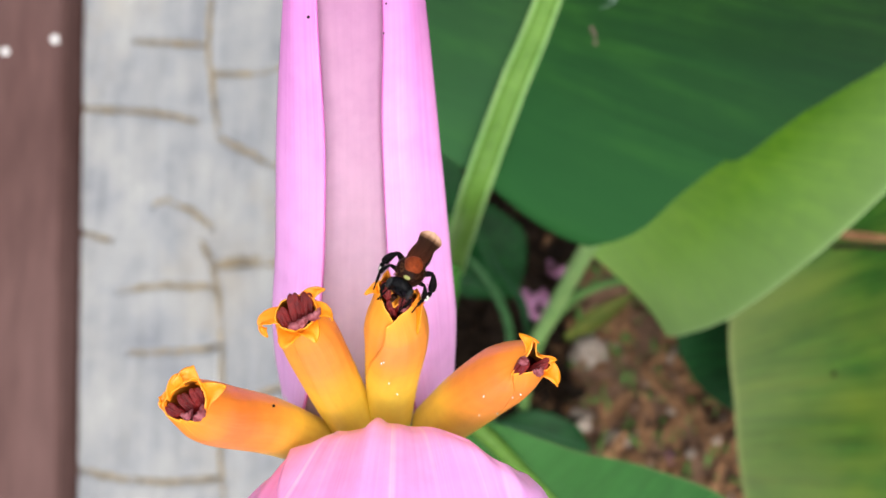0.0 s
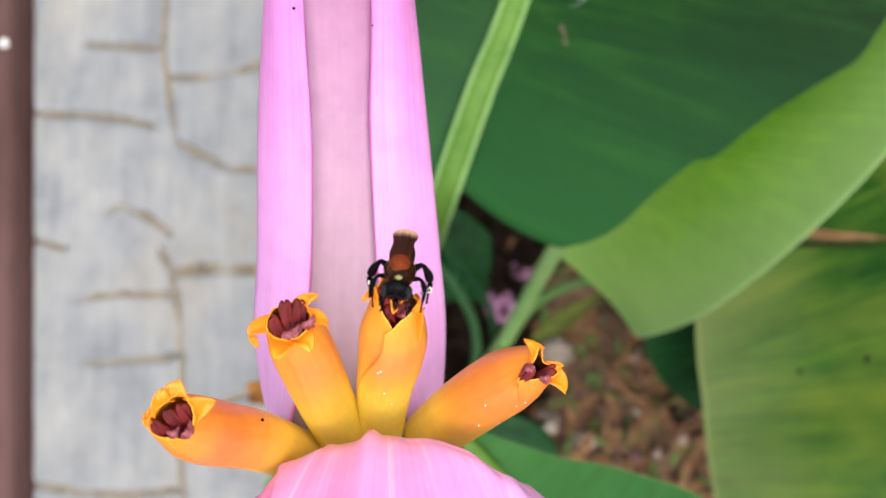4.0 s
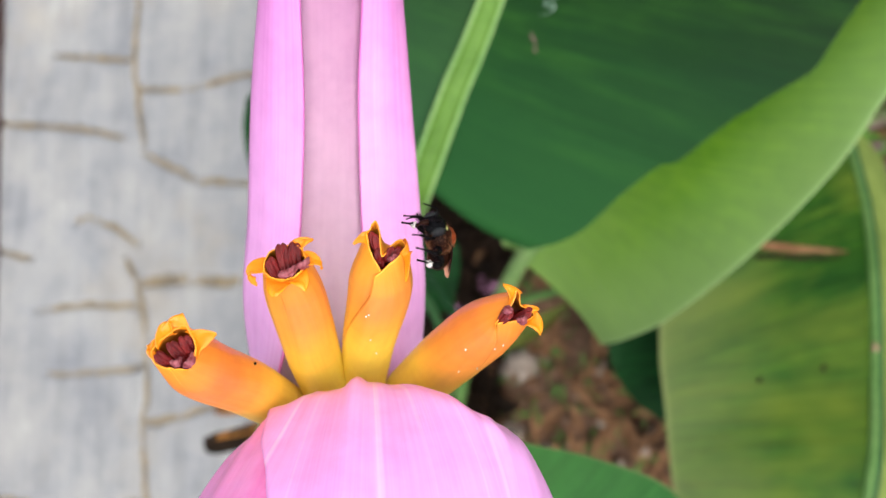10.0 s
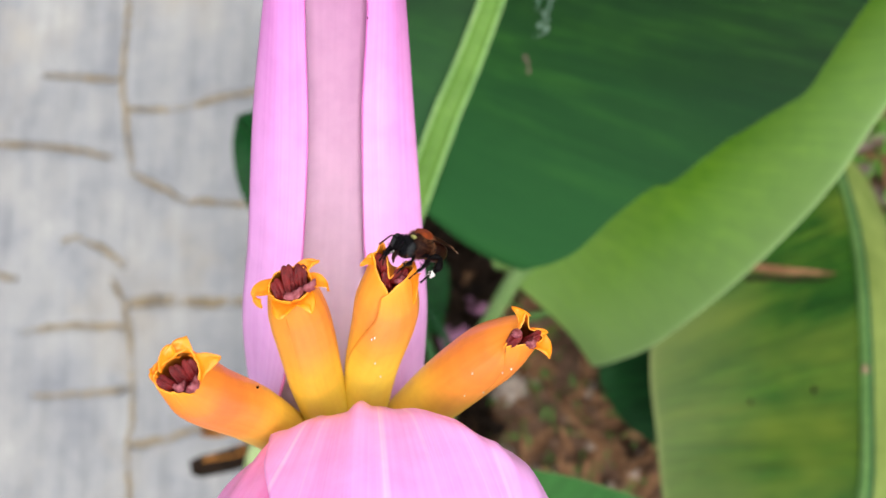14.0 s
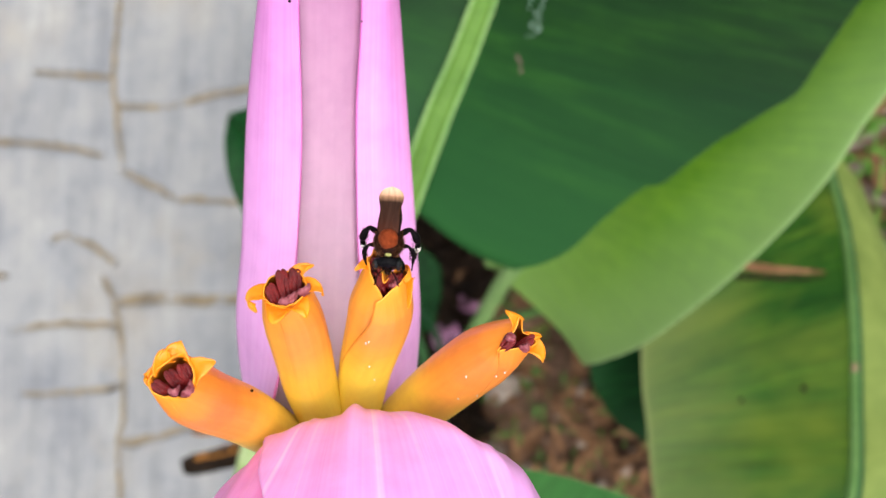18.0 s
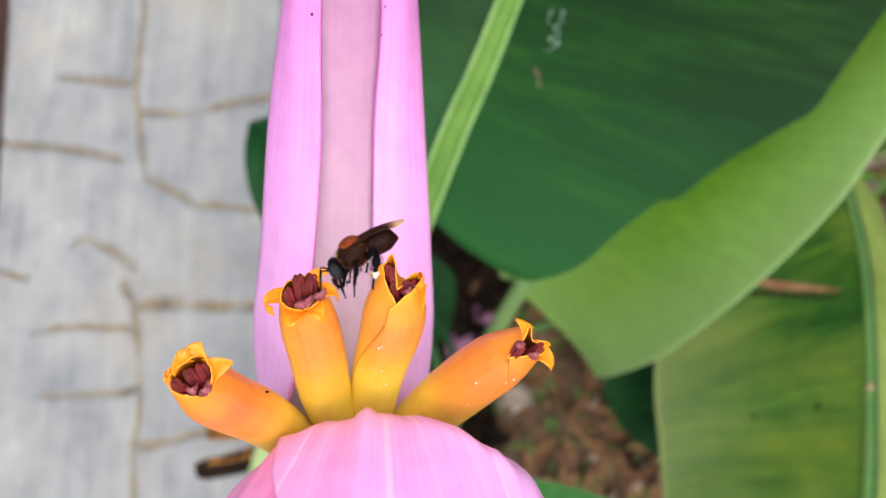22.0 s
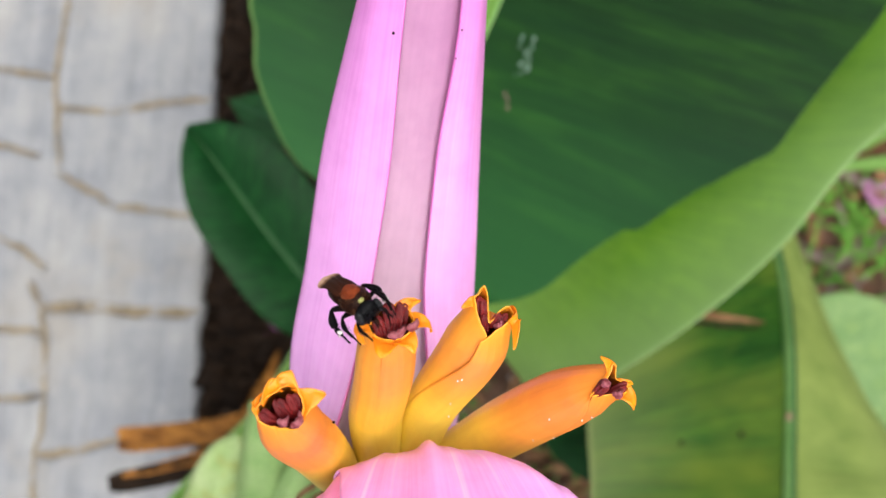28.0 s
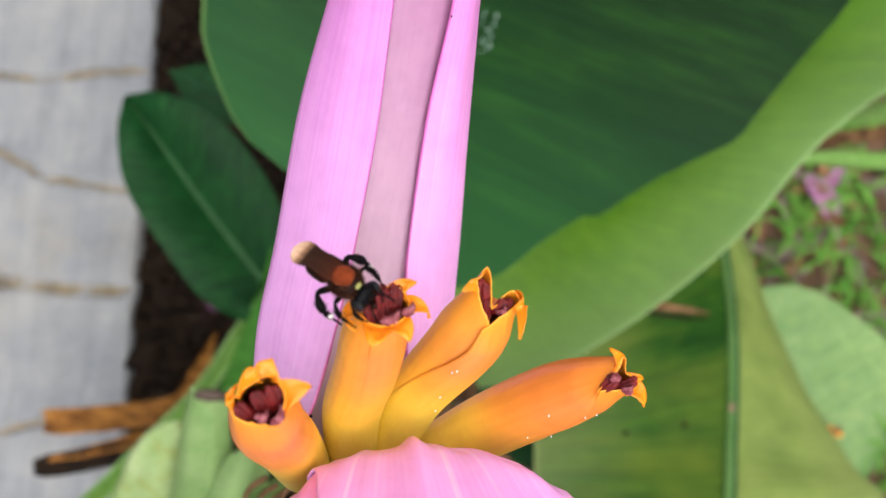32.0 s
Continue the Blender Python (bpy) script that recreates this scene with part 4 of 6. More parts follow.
flower([(-0.0313, -0.0480, -0.2388), (-0.0385, -0.0394, -0.2148), (-0.0442, -0.0337, -0.1943), (-0.0469, -0.0282, -0.1745)], ((0, 0.0058), (0.4, 0.0062), (0.75, 0.0061), (0.88, 0.0056), (1, 0.0045)), 11, ORANGE_DEEP,
       [(-20, -0.0486, -0.0317, -0.1780), (10, -0.0469, -0.0319, -0.1778), (40, -0.0445, -0.0317, -0.1771), (70, -0.0437, -0.0297, -0.1771), (100, -0.0437, -0.0271, -0.1774), (130, -0.0446, -0.0251, -0.1777), (152, -0.0457, -0.0239, -0.1777), (172, -0.0472, -0.0244, -0.1778), (205, -0.0492, -0.0259, -0.1780), (238, -0.0504, -0.0269, -0.1782), (268, -0.0515, -0.0283, -0.1783), (298, -0.0516, -0.0300, -0.1782), (325, -0.0503, -0.0312, -0.1782), (340, -0.0482, -0.0319, -0.1780)],
       [(172, 3.2, (-0.0461, -0.0216, -0.1780), 0.5), (-150, 2.2, (-0.0476, -0.0226, -0.1780), 0.9), (104, 3.0, (-0.0399, -0.0254, -0.1771), 0.8), (-95, 2.4, (-0.0523, -0.0278, -0.1781), 0.8)],
       [((-0.0512, -0.0292, -0.1776), (-0.0482, -0.0309, -0.1799), 0), ((-0.0507, -0.0286, -0.1776), (-0.0479, -0.0305, -0.1798), 0), ((-0.0488, -0.0269, -0.1774), (-0.0464, -0.0299, -0.1794), 0), ((-0.0480, -0.0266, -0.1773), (-0.0455, -0.0295, -0.1793), 0), ((-0.0465, -0.0257, -0.1773), (-0.0445, -0.0291, -0.1793), 0), ((-0.0454, -0.0256, -0.1773), (-0.0442, -0.0285, -0.1795), 0), ((-0.0481, -0.0305, -0.1763), (-0.0464, -0.0298, -0.1772), 1), ((-0.0456, -0.0314, -0.1758), (-0.0443, -0.0291, -0.1772), 1)],
       0.95, 0.0)
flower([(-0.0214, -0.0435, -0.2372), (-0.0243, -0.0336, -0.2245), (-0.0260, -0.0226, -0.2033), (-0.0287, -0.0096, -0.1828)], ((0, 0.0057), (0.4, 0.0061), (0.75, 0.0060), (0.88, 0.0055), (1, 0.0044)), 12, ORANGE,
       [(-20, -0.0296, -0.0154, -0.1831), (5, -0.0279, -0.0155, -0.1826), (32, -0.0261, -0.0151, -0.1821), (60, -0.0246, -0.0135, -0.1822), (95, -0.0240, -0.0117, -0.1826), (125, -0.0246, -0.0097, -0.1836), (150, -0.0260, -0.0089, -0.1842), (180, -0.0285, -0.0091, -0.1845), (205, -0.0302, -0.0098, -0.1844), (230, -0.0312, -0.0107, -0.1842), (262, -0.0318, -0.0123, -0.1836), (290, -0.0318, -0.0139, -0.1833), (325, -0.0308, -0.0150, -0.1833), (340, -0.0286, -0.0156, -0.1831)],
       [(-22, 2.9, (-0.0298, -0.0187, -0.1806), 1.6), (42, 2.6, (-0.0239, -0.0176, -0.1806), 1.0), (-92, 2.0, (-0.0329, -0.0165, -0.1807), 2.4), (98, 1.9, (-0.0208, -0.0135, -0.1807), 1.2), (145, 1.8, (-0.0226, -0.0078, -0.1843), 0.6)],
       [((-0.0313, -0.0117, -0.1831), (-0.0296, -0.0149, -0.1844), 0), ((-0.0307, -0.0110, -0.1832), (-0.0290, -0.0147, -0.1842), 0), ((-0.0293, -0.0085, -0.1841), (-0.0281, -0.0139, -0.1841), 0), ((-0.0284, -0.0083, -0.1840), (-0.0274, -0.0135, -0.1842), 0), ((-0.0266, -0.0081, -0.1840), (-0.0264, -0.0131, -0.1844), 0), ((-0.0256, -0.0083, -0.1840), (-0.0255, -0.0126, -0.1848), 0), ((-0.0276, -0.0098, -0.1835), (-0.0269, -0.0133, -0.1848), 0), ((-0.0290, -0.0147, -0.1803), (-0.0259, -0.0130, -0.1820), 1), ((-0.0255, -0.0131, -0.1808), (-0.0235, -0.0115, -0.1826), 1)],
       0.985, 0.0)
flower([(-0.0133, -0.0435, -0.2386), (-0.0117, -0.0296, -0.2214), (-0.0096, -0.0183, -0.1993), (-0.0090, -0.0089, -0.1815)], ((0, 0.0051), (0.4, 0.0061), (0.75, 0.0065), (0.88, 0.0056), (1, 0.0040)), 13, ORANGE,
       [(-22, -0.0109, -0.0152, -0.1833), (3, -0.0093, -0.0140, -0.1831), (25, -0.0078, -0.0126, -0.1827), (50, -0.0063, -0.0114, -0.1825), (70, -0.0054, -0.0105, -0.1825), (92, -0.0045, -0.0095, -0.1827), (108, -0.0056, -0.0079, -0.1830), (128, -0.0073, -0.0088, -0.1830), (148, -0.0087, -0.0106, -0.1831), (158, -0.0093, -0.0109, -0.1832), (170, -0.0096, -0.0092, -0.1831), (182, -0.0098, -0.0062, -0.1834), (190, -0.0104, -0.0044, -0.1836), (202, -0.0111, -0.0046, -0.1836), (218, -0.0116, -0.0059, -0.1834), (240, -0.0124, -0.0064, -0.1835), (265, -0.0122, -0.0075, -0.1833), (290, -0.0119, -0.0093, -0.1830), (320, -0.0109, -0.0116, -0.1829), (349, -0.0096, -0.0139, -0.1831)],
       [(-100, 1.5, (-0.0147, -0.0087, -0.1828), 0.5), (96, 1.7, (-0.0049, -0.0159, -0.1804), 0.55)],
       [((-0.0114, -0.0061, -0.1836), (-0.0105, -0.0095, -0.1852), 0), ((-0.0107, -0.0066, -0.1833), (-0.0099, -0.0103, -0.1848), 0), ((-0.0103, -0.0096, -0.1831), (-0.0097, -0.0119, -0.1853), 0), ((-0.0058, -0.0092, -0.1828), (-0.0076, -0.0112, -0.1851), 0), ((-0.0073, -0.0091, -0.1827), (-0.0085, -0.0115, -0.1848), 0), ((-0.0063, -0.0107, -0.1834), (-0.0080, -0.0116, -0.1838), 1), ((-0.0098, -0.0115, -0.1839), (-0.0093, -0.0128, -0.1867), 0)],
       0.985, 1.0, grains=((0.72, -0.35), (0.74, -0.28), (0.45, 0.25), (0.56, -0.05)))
flower([(-0.0018, -0.0437, -0.2381), (0.0061, -0.0342, -0.2207), (0.0128, -0.0262, -0.2018), (0.0186, -0.0206, -0.1837)], ((0, 0.0062), (0.35, 0.0068), (0.65, 0.0066), (0.85, 0.0052), (1, 0.0034)), 14, ORANGE_DEEP,
       [(18, 0.0132, -0.0245, -0.1876), (-8, 0.0139, -0.0236, -0.1872), (-45, 0.0155, -0.0216, -0.1870), (-80, 0.0167, -0.0200, -0.1870), (-110, 0.0171, -0.0188, -0.1870), (-140, 0.0173, -0.0180, -0.1869), (-160, 0.0180, -0.0182, -0.1870), (-190, 0.0181, -0.0205, -0.1868), (-220, 0.0196, -0.0214, -0.1870), (-250, 0.0209, -0.0225, -0.1870), (-275, 0.0203, -0.0234, -0.1869), (-300, 0.0179, -0.0239, -0.1866), (-330, 0.0155, -0.0241, -0.1869), (-350, 0.0136, -0.0244, -0.1873)],
       [(-112, 1.8, (0.0148, -0.0164, -0.1867), 0.5), (88, 2.2, (0.0221, -0.0266, -0.1867), 1.0), (140, 1.0, (0.0220, -0.0216, -0.1873), 0.2)],
       [((0.0206, -0.0213, -0.1867), (0.0175, -0.0232, -0.1884), 0), ((0.0203, -0.0221, -0.1862), (0.0172, -0.0237, -0.1881), 0), ((0.0157, -0.0208, -0.1862), (0.0143, -0.0239, -0.1881), 0), ((0.0166, -0.0218, -0.1859), (0.0144, -0.0240, -0.1879), 0), ((0.0194, -0.0231, -0.1858), (0.0176, -0.0236, -0.1860), 1), ((0.0159, -0.0207, -0.1855), (0.0153, -0.0222, -0.1858), 1)],
       0.95, 0.7, grains=((0.55, 0.1), (0.82, 0.35), (0.72, -0.3), (0.86, 0.5), (0.62, 0.45)))
part("speck", blob_mesh(tip((-0.0357, -0.0331, -0.2033)) - base, (0.00035, 0.00035, 0.0003), rings=5, sides=6), BEE_BLACK, plant, "tiny dark speck")

# stalk and young fruits under the flowers
part("stalk", tube_mesh([(-0.012, -0.062, -0.235), (-0.030, -0.085, -0.30), (-0.05, -0.14, -0.42), (-0.05, -0.25, -0.65), (-0.02, -0.41, -1.02), (-0.01, -0.45, -1.13)],
                        ((0, 0.012), (0.3, 0.014), (0.7, 0.022), (1, 0.045)), base, 40, 16), STEM, plant, "green flower stalk running down into the stem")

def sheath_part(name, pts, widths, mat, label, curl=1.0, seed=1):
    """A broad half-round sheath, bowed towards the light."""
    fr = frames_along(spline(pts, 36), (0, 0, -1))
    vs, fs, us, cols = [], [], [], 16
    for i, (p, t, s, nr) in enumerate(fr):
        w = table(widths, i / 35)
        for k in range(cols + 1):
            u = k / cols * 2 - 1
            a = u * curl
            q = p + s * math.sin(a) * w / math.sin(min(curl, 1.5)) + nr * (1 - math.cos(a)) * w + nr * 0.05 * w * math.cos(9 * u + seed)
            q = q + t * 0.006 * noise.noise(Vector((u * 3, seed, 0))) * (i < 3)
            vs.append(tip(q) - base)
            us.append((k / cols, i / 35))
    for i in range(35):
        for k in range(cols):
            x = i * (cols + 1) + k
            fs.append((x, x + 1, x + cols + 2, x + cols + 1))
    return part(name, mesh_of(vs, fs, us), mat, plant, label, 0.0012)


fr = sheath_part("cut_stalk", [(-0.0400, -0.0660, -0.5518), (-0.0395, -0.0923, -0.570), (-0.036, -0.1269, -0.600), (-0.030, -0.1767, -0.66), (-0.02, -0.30, -0.85)], ((0, 0.0105), (0.12, 0.0115), (0.4, 0.0150), (1, 0.03)), FRUIT, "pale green cut leaf stalk with a dried end", 1.3, 2)
part("cut_end", blob_mesh(tip((-0.0398, -0.0655, -0.5530)) - base, (0.0095, 0.0035, 0.006), rough=0.3, seed=3), CUT, fr, "grey-brown dried cut end")
sheath_part("leaf_sheath", [(-0.0500, -0.0900, -0.600), (-0.0560, -0.1080, -0.612), (-0.0600, -0.1330, -0.630), (-0.062, -0.18, -0.68), (-0.05, -0.30, -0.86)], ((0, 0.006), (0.1, 0.013), (0.3, 0.021), (0.6, 0.027), (1, 0.04)), FRUIT_PALE, "pale yellow-green torn leaf sheath", 1.2, 5)
sheath_part("leaf_sheath", [(-0.0150, -0.0960, -0.560), (-0.0180, -0.1200, -0.580), (-0.0200, -0.16, -0.62), (-0.02, -0.28, -0.8)], ((0, 0.005), (0.2, 0.012), (1, 0.02)), FRUIT, "pale green leaf sheath", 1.2, 7)
for k in range(7):
    a = Vector((-0.026 + 0.004 * k, -0.075 - 0.002 * (k % 3), -0.372 + 0.002 * (k % 2)))
    part("withered_thread", tube_mesh([a, a + Vector((-0.006, -0.004, 0.004)), a + Vector((-0.009 + 0.002 * (k % 3), -0.016, 0.003))], ((0, 0.0012), (1, 0.0006)), base, 8, 6), DRY, plant)

part("sheath_wing", strip_mesh([(0.0092, 0.0284, -0.8000), (0.0063, -0.0178, -0.8300), (-0.0022, -0.0624, -0.8600), (-0.0111, -0.1056, -0.9000), (-0.0226, -0.1494, -0.9400)], ((0, 0.004), (0.3, 0.010), (0.7, 0.013), (1, 0.010)), base, 30, 8, curl=0.4, seed=4), LEAF_WING, plant, "bright green edge of the leaf stalk")

# second banana behind: young pale leaf, yellowing leaf, bluish leaf, shaded leaf
base2 = tip((0.05, -0.22, -1.15))
base2.z = -0.06
plant2 = thing("banana_plant", base2, "banana plant with pale young and yellowing older leaves", "banana plant")
def sheet_mesh(halves, b0, rows=110, cols=18, bulge=0.0, wave=0.003, veins=0.0003, seed=1):
    """A blade of two halves, each ruled from the rib to its own margin. halves: rib, margin, side."""
    verts, faces, uvs, edge = [], [], [], []
    for rib, rim, side in halves:
        pa, pb = spline(rib, rows + 1), spline(rim, rows + 1)
        start, run = len(verts), 0.0
        for i in range(rows + 1):
            a, b = pa[i], pb[i]
            if i:
                run += (a - pa[i - 1]).length
            across = (b - a)
            along = (pa[min(i + 1, rows)] - pa[max(i - 1, 0)]).normalized()
            nrm = across.cross(along).normalized()
            if nrm.z < 0:
                nrm = -nrm
            for k in range(cols + 1):
                u = 1.0 if k == cols else 0.994 * k / (cols - 1)
                h = bulge * 4 * u * (1 - u) + wave * u * noise.noise(Vector((run * 14 + seed * 7, side * u * 2, seed)))
                h += veins * math.sin(run * 420 + side + 2 * noise.noise(Vector((run * 30, seed, u)))) * (1 - u * 0.3)
                verts.append(tip(a + across * u + nrm * h) - b0)
                uvs.append((0.5 + side * 0.5 * u, run))
                edge.append((u, 1.0 if side == 1 else 0.0))
        c1 = cols + 1
        for i in range(rows):
            for k in range(cols):
                x = start + i * c1 + k
                f = (x, x + 1, x + c1 + 1, x + c1)
                faces.append(f if side == 1 else f[::-1])
    me = mesh_of(verts, faces, uvs)
    lay = me.uv_layers.new(name="Edge")
    for loop in me.loops:
        lay.data[loop.index].uv = edge[loop.vertex_index]
    return me


B_MID = [(0.1189, -0.0018, -0.8000), (0.1289, 0.0158, -0.7650), (0.1427, 0.0368, -0.7250), (0.1552, 0.0577, -0.6900), (0.1687, 0.0791, -0.6650), (0.1975, 0.1284, -0.6200), (0.2600, 0.2150, -0.6000), (0.3200, 0.3200, -0.5800)]
B_RIM = [(0.1869, -0.0728, -0.8000), (0.1921, -0.0664, -0.7550), (0.2093, -0.0473, -0.6900), (0.2404, 0.0000, -0.6070), (0.2704, 0.0500, -0.5530), (0.3017, 0.1100, -0.5160), (0.3700, 0.1800, -0.4755), (0.4500, 0.2800, -0.4700)]
B_FAR = [(0.1069, 0.0102, -0.8200), (0.0969, 0.0398, -0.7850), (0.0907, 0.0728, -0.7450), (0.0832, 0.1057, -0.7100), (0.0767, 0.1391, -0.6850), (0.0855, 0.2004, -0.6400), (0.1280, 0.2990, -0.6200), (0.3200, 0.3200, -0.5800)]
leaf(plant2, "leaf", base2, sheet_mesh([(B_MID, B_RIM, 1), (B_MID, B_FAR, -1)], base2, 120, 20, -0.006, 0.004, seed=5),
     LEAF_LIGHT, [(0.04, -0.22, -1.17), (0.07, -0.155, -1.08), (0.1, -0.09, -1.0), *B_MID], RIB_PALE,
     "pale yellow-green young banana leaf", ((0, 0.010), (0.4, 0.007), (1, 0.002)), 0.8, rib_n=60)
C_MID = [(0.5055, 0.1507, -1.0000), (0.5008, 0.1093, -0.9700), (0.4919, 0.0518, -0.9300), (0.4657, -0.0176, -0.8700), (0.4386, -0.1086, -0.8200), (0.4053, -0.1886, -0.7700), (0.3653, -0.3086, -0.7600)]
C_RIM = [(0.2620, 0.0600, -0.8400), (0.2500, 0.0000, -0.8300), (0.2477, -0.0300, -0.8260), (0.2440, -0.0800, -0.8236), (0.2461, -0.1300, -0.8160), (0.2486, -0.1900, -0.8049), (0.2620, -0.2700, -0.7960)]
C_FAR = [(0.5479, 0.1002, -0.9900), (0.5408, 0.0757, -0.9600), (0.5346, 0.0254, -0.9200), (0.5438, -0.0583, -0.8600), (0.5745, -0.1288, -0.8200), (0.5995, -0.1637, -0.8100), (0.5300, -0.2700, -0.8200)]
leaf(plant2, "leaf", base2, sheet_mesh([(C_MID, C_RIM, 1), (C_MID, C_FAR, -1)], base2, 130, 20, 0.006, 0.003, seed=8),
     LEAF_OLD, C_MID, RIB_DARK, "yellowing green banana leaf with a torn brown edge", ((0, 0.005), (1, 0.006)), 0.7, rib_n=50, edges=((-0.9, RIB_DEEP, 0.42),))
D_MID = [(0.5344, 0.0276, -0.9697), (0.6248, -0.1058, -0.9787), (0.6711, -0.1838, -0.9923), (0.7378, -0.3114, -1.0250)]
leaf(plant2, "leaf", base2,
     blade_mesh(D_MID, [(0.0, 0.003), (0.05, 0.075), (0.13, 0.128), (0.22, 0.14), (0.37, 0.003)],
                [(0.0, 0.02), (0.009, 0.05), (0.045, 0.092), (0.084, 0.115), (0.153, 0.145), (0.24, 0.13), (0.37, 0.003)],
                base2, lift_r=-10, lift_l=5, rows=70, cols=12, wave=0.004, seed=9),
     LEAF_GREY, D_MID, RIB_DARK, "bluish green banana leaf", ((0, 0.003), (1, 0.002)), 0.7)
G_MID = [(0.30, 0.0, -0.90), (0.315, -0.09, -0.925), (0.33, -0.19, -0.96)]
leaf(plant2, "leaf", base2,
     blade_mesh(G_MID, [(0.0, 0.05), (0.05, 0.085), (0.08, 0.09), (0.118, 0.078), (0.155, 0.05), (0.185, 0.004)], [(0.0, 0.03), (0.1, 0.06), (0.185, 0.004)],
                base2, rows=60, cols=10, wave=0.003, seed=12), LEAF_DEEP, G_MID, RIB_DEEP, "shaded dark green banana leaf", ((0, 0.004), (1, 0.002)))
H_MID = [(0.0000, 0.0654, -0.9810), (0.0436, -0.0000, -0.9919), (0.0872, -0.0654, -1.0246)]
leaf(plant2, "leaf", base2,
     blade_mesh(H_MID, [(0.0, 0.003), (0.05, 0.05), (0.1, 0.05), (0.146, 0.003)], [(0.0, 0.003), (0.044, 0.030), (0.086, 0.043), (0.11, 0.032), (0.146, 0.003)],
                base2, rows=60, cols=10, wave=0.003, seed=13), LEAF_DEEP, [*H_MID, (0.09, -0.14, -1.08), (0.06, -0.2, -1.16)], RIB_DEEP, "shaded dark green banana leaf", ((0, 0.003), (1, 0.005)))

part("leaf_stalk", tube_mesh([(0.1997, -0.0289, -0.9300), (0.1678, -0.0323, -0.9500), (0.1354, -0.0472, -0.9700), (0.1109, -0.0749, -0.9900), (0.0934, -0.1191, -1.0200), (0.0877, -0.1735, -1.0600)], ((0, 0.003), (0.5, 0.0055), (1, 0.007)), base2, 30, 10), RIB_DARK, plant2, "arched grey-green leaf stalk")
part("old_leaf", strip_mesh([(0.1293, -0.0951, -1.0200), (0.1590, -0.0716, -1.0000), (0.1981, -0.0441, -0.9900)], ((0, 0.004), (0.5, 0.011), (1, 0.003)), base2, 20, 8, curl=0.5, seed=9), OLIVE, plant2, "olive withering leaf")

# young shoots
def shoot(label, mid, right, left, mat, rib_mat, lead, seed, radii=((0, 0.005), (1, 0.0015)), lr=0, ll=0):
    b0 = tip(lead[0])
    b0.z = -0.06
    root = thing("banana_shoot", b0, label, "banana shoot")
    leaf(root, "leaf", b0, blade_mesh(mid, right, left, b0, rows=80, cols=12, wave=0.003, seed=seed, lift_r=lr, lift_l=ll, veins=0.0001), mat, [*lead, *mid], rib_mat, "", radii)
    return root


b0 = tip((0.06, -0.2, -1.16))
b0.z = -0.06
root = thing("banana_shoot", b0, "young banana shoot with one dark green leaf", "banana shoot")
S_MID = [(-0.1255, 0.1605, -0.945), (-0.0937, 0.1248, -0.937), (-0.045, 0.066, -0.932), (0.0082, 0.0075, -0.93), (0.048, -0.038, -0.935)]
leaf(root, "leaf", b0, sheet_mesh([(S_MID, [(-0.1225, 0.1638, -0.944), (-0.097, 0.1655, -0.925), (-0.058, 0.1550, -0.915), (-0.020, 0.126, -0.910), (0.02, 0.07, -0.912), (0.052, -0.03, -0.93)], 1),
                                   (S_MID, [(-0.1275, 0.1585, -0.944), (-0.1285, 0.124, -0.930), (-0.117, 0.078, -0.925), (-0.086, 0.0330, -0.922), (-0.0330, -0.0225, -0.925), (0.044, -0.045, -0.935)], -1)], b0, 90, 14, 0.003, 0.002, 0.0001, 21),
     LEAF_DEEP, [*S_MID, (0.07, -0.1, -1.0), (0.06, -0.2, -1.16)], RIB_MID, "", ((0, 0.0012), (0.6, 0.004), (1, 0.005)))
shoot("small dark bluish banana shoot leaf", [(0.0, 0.162, -0.99), (-0.045, 0.185, -0.995), (-0.092, 0.204, -1.005)],
      [(0, 0.003), (0.03, 0.02), (0.07, 0.022), (0.10, 0.002)], [(0, 0.003), (0.03, 0.02), (0.07, 0.02), (0.10, 0.002)],
      LEAF_DEEP, RIB_DEEP, [(0.07, 0.1, -1.2), (0.05, 0.14, -1.08)], 22)
shoot("banana shoot leaf with pale rib close under the bud", [(0.010, -0.075, -0.42), (0.043, -0.107, -0.425), (0.1, -0.17, -0.44), (0.16, -0.25, -0.47)],
      [(0, 0.003), (0.04, 0.03), (0.12, 0.06), (0.2, 0.05), (0.232, 0.003)],
      [(0, 0.003), (0.015, 0.010), (0.043, 0.023), (0.074, 0.042), (0.117, 0.060), (0.17, 0.062), (0.215, 0.035), (0.232, 0.003)],
      LEAF_MID, RIB, [(-0.03, -0.32, -1.1), (-0.02, -0.2, -0.8), (-0.005, -0.09, -0.46)], 23, ((0, 0.006), (0.5, 0.004), (1, 0.0015)), ll=-5)
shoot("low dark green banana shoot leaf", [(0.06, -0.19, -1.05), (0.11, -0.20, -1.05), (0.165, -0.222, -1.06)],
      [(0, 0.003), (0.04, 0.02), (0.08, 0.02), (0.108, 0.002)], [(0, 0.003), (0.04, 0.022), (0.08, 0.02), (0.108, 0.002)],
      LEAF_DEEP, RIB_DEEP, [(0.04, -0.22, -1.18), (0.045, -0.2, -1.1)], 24)

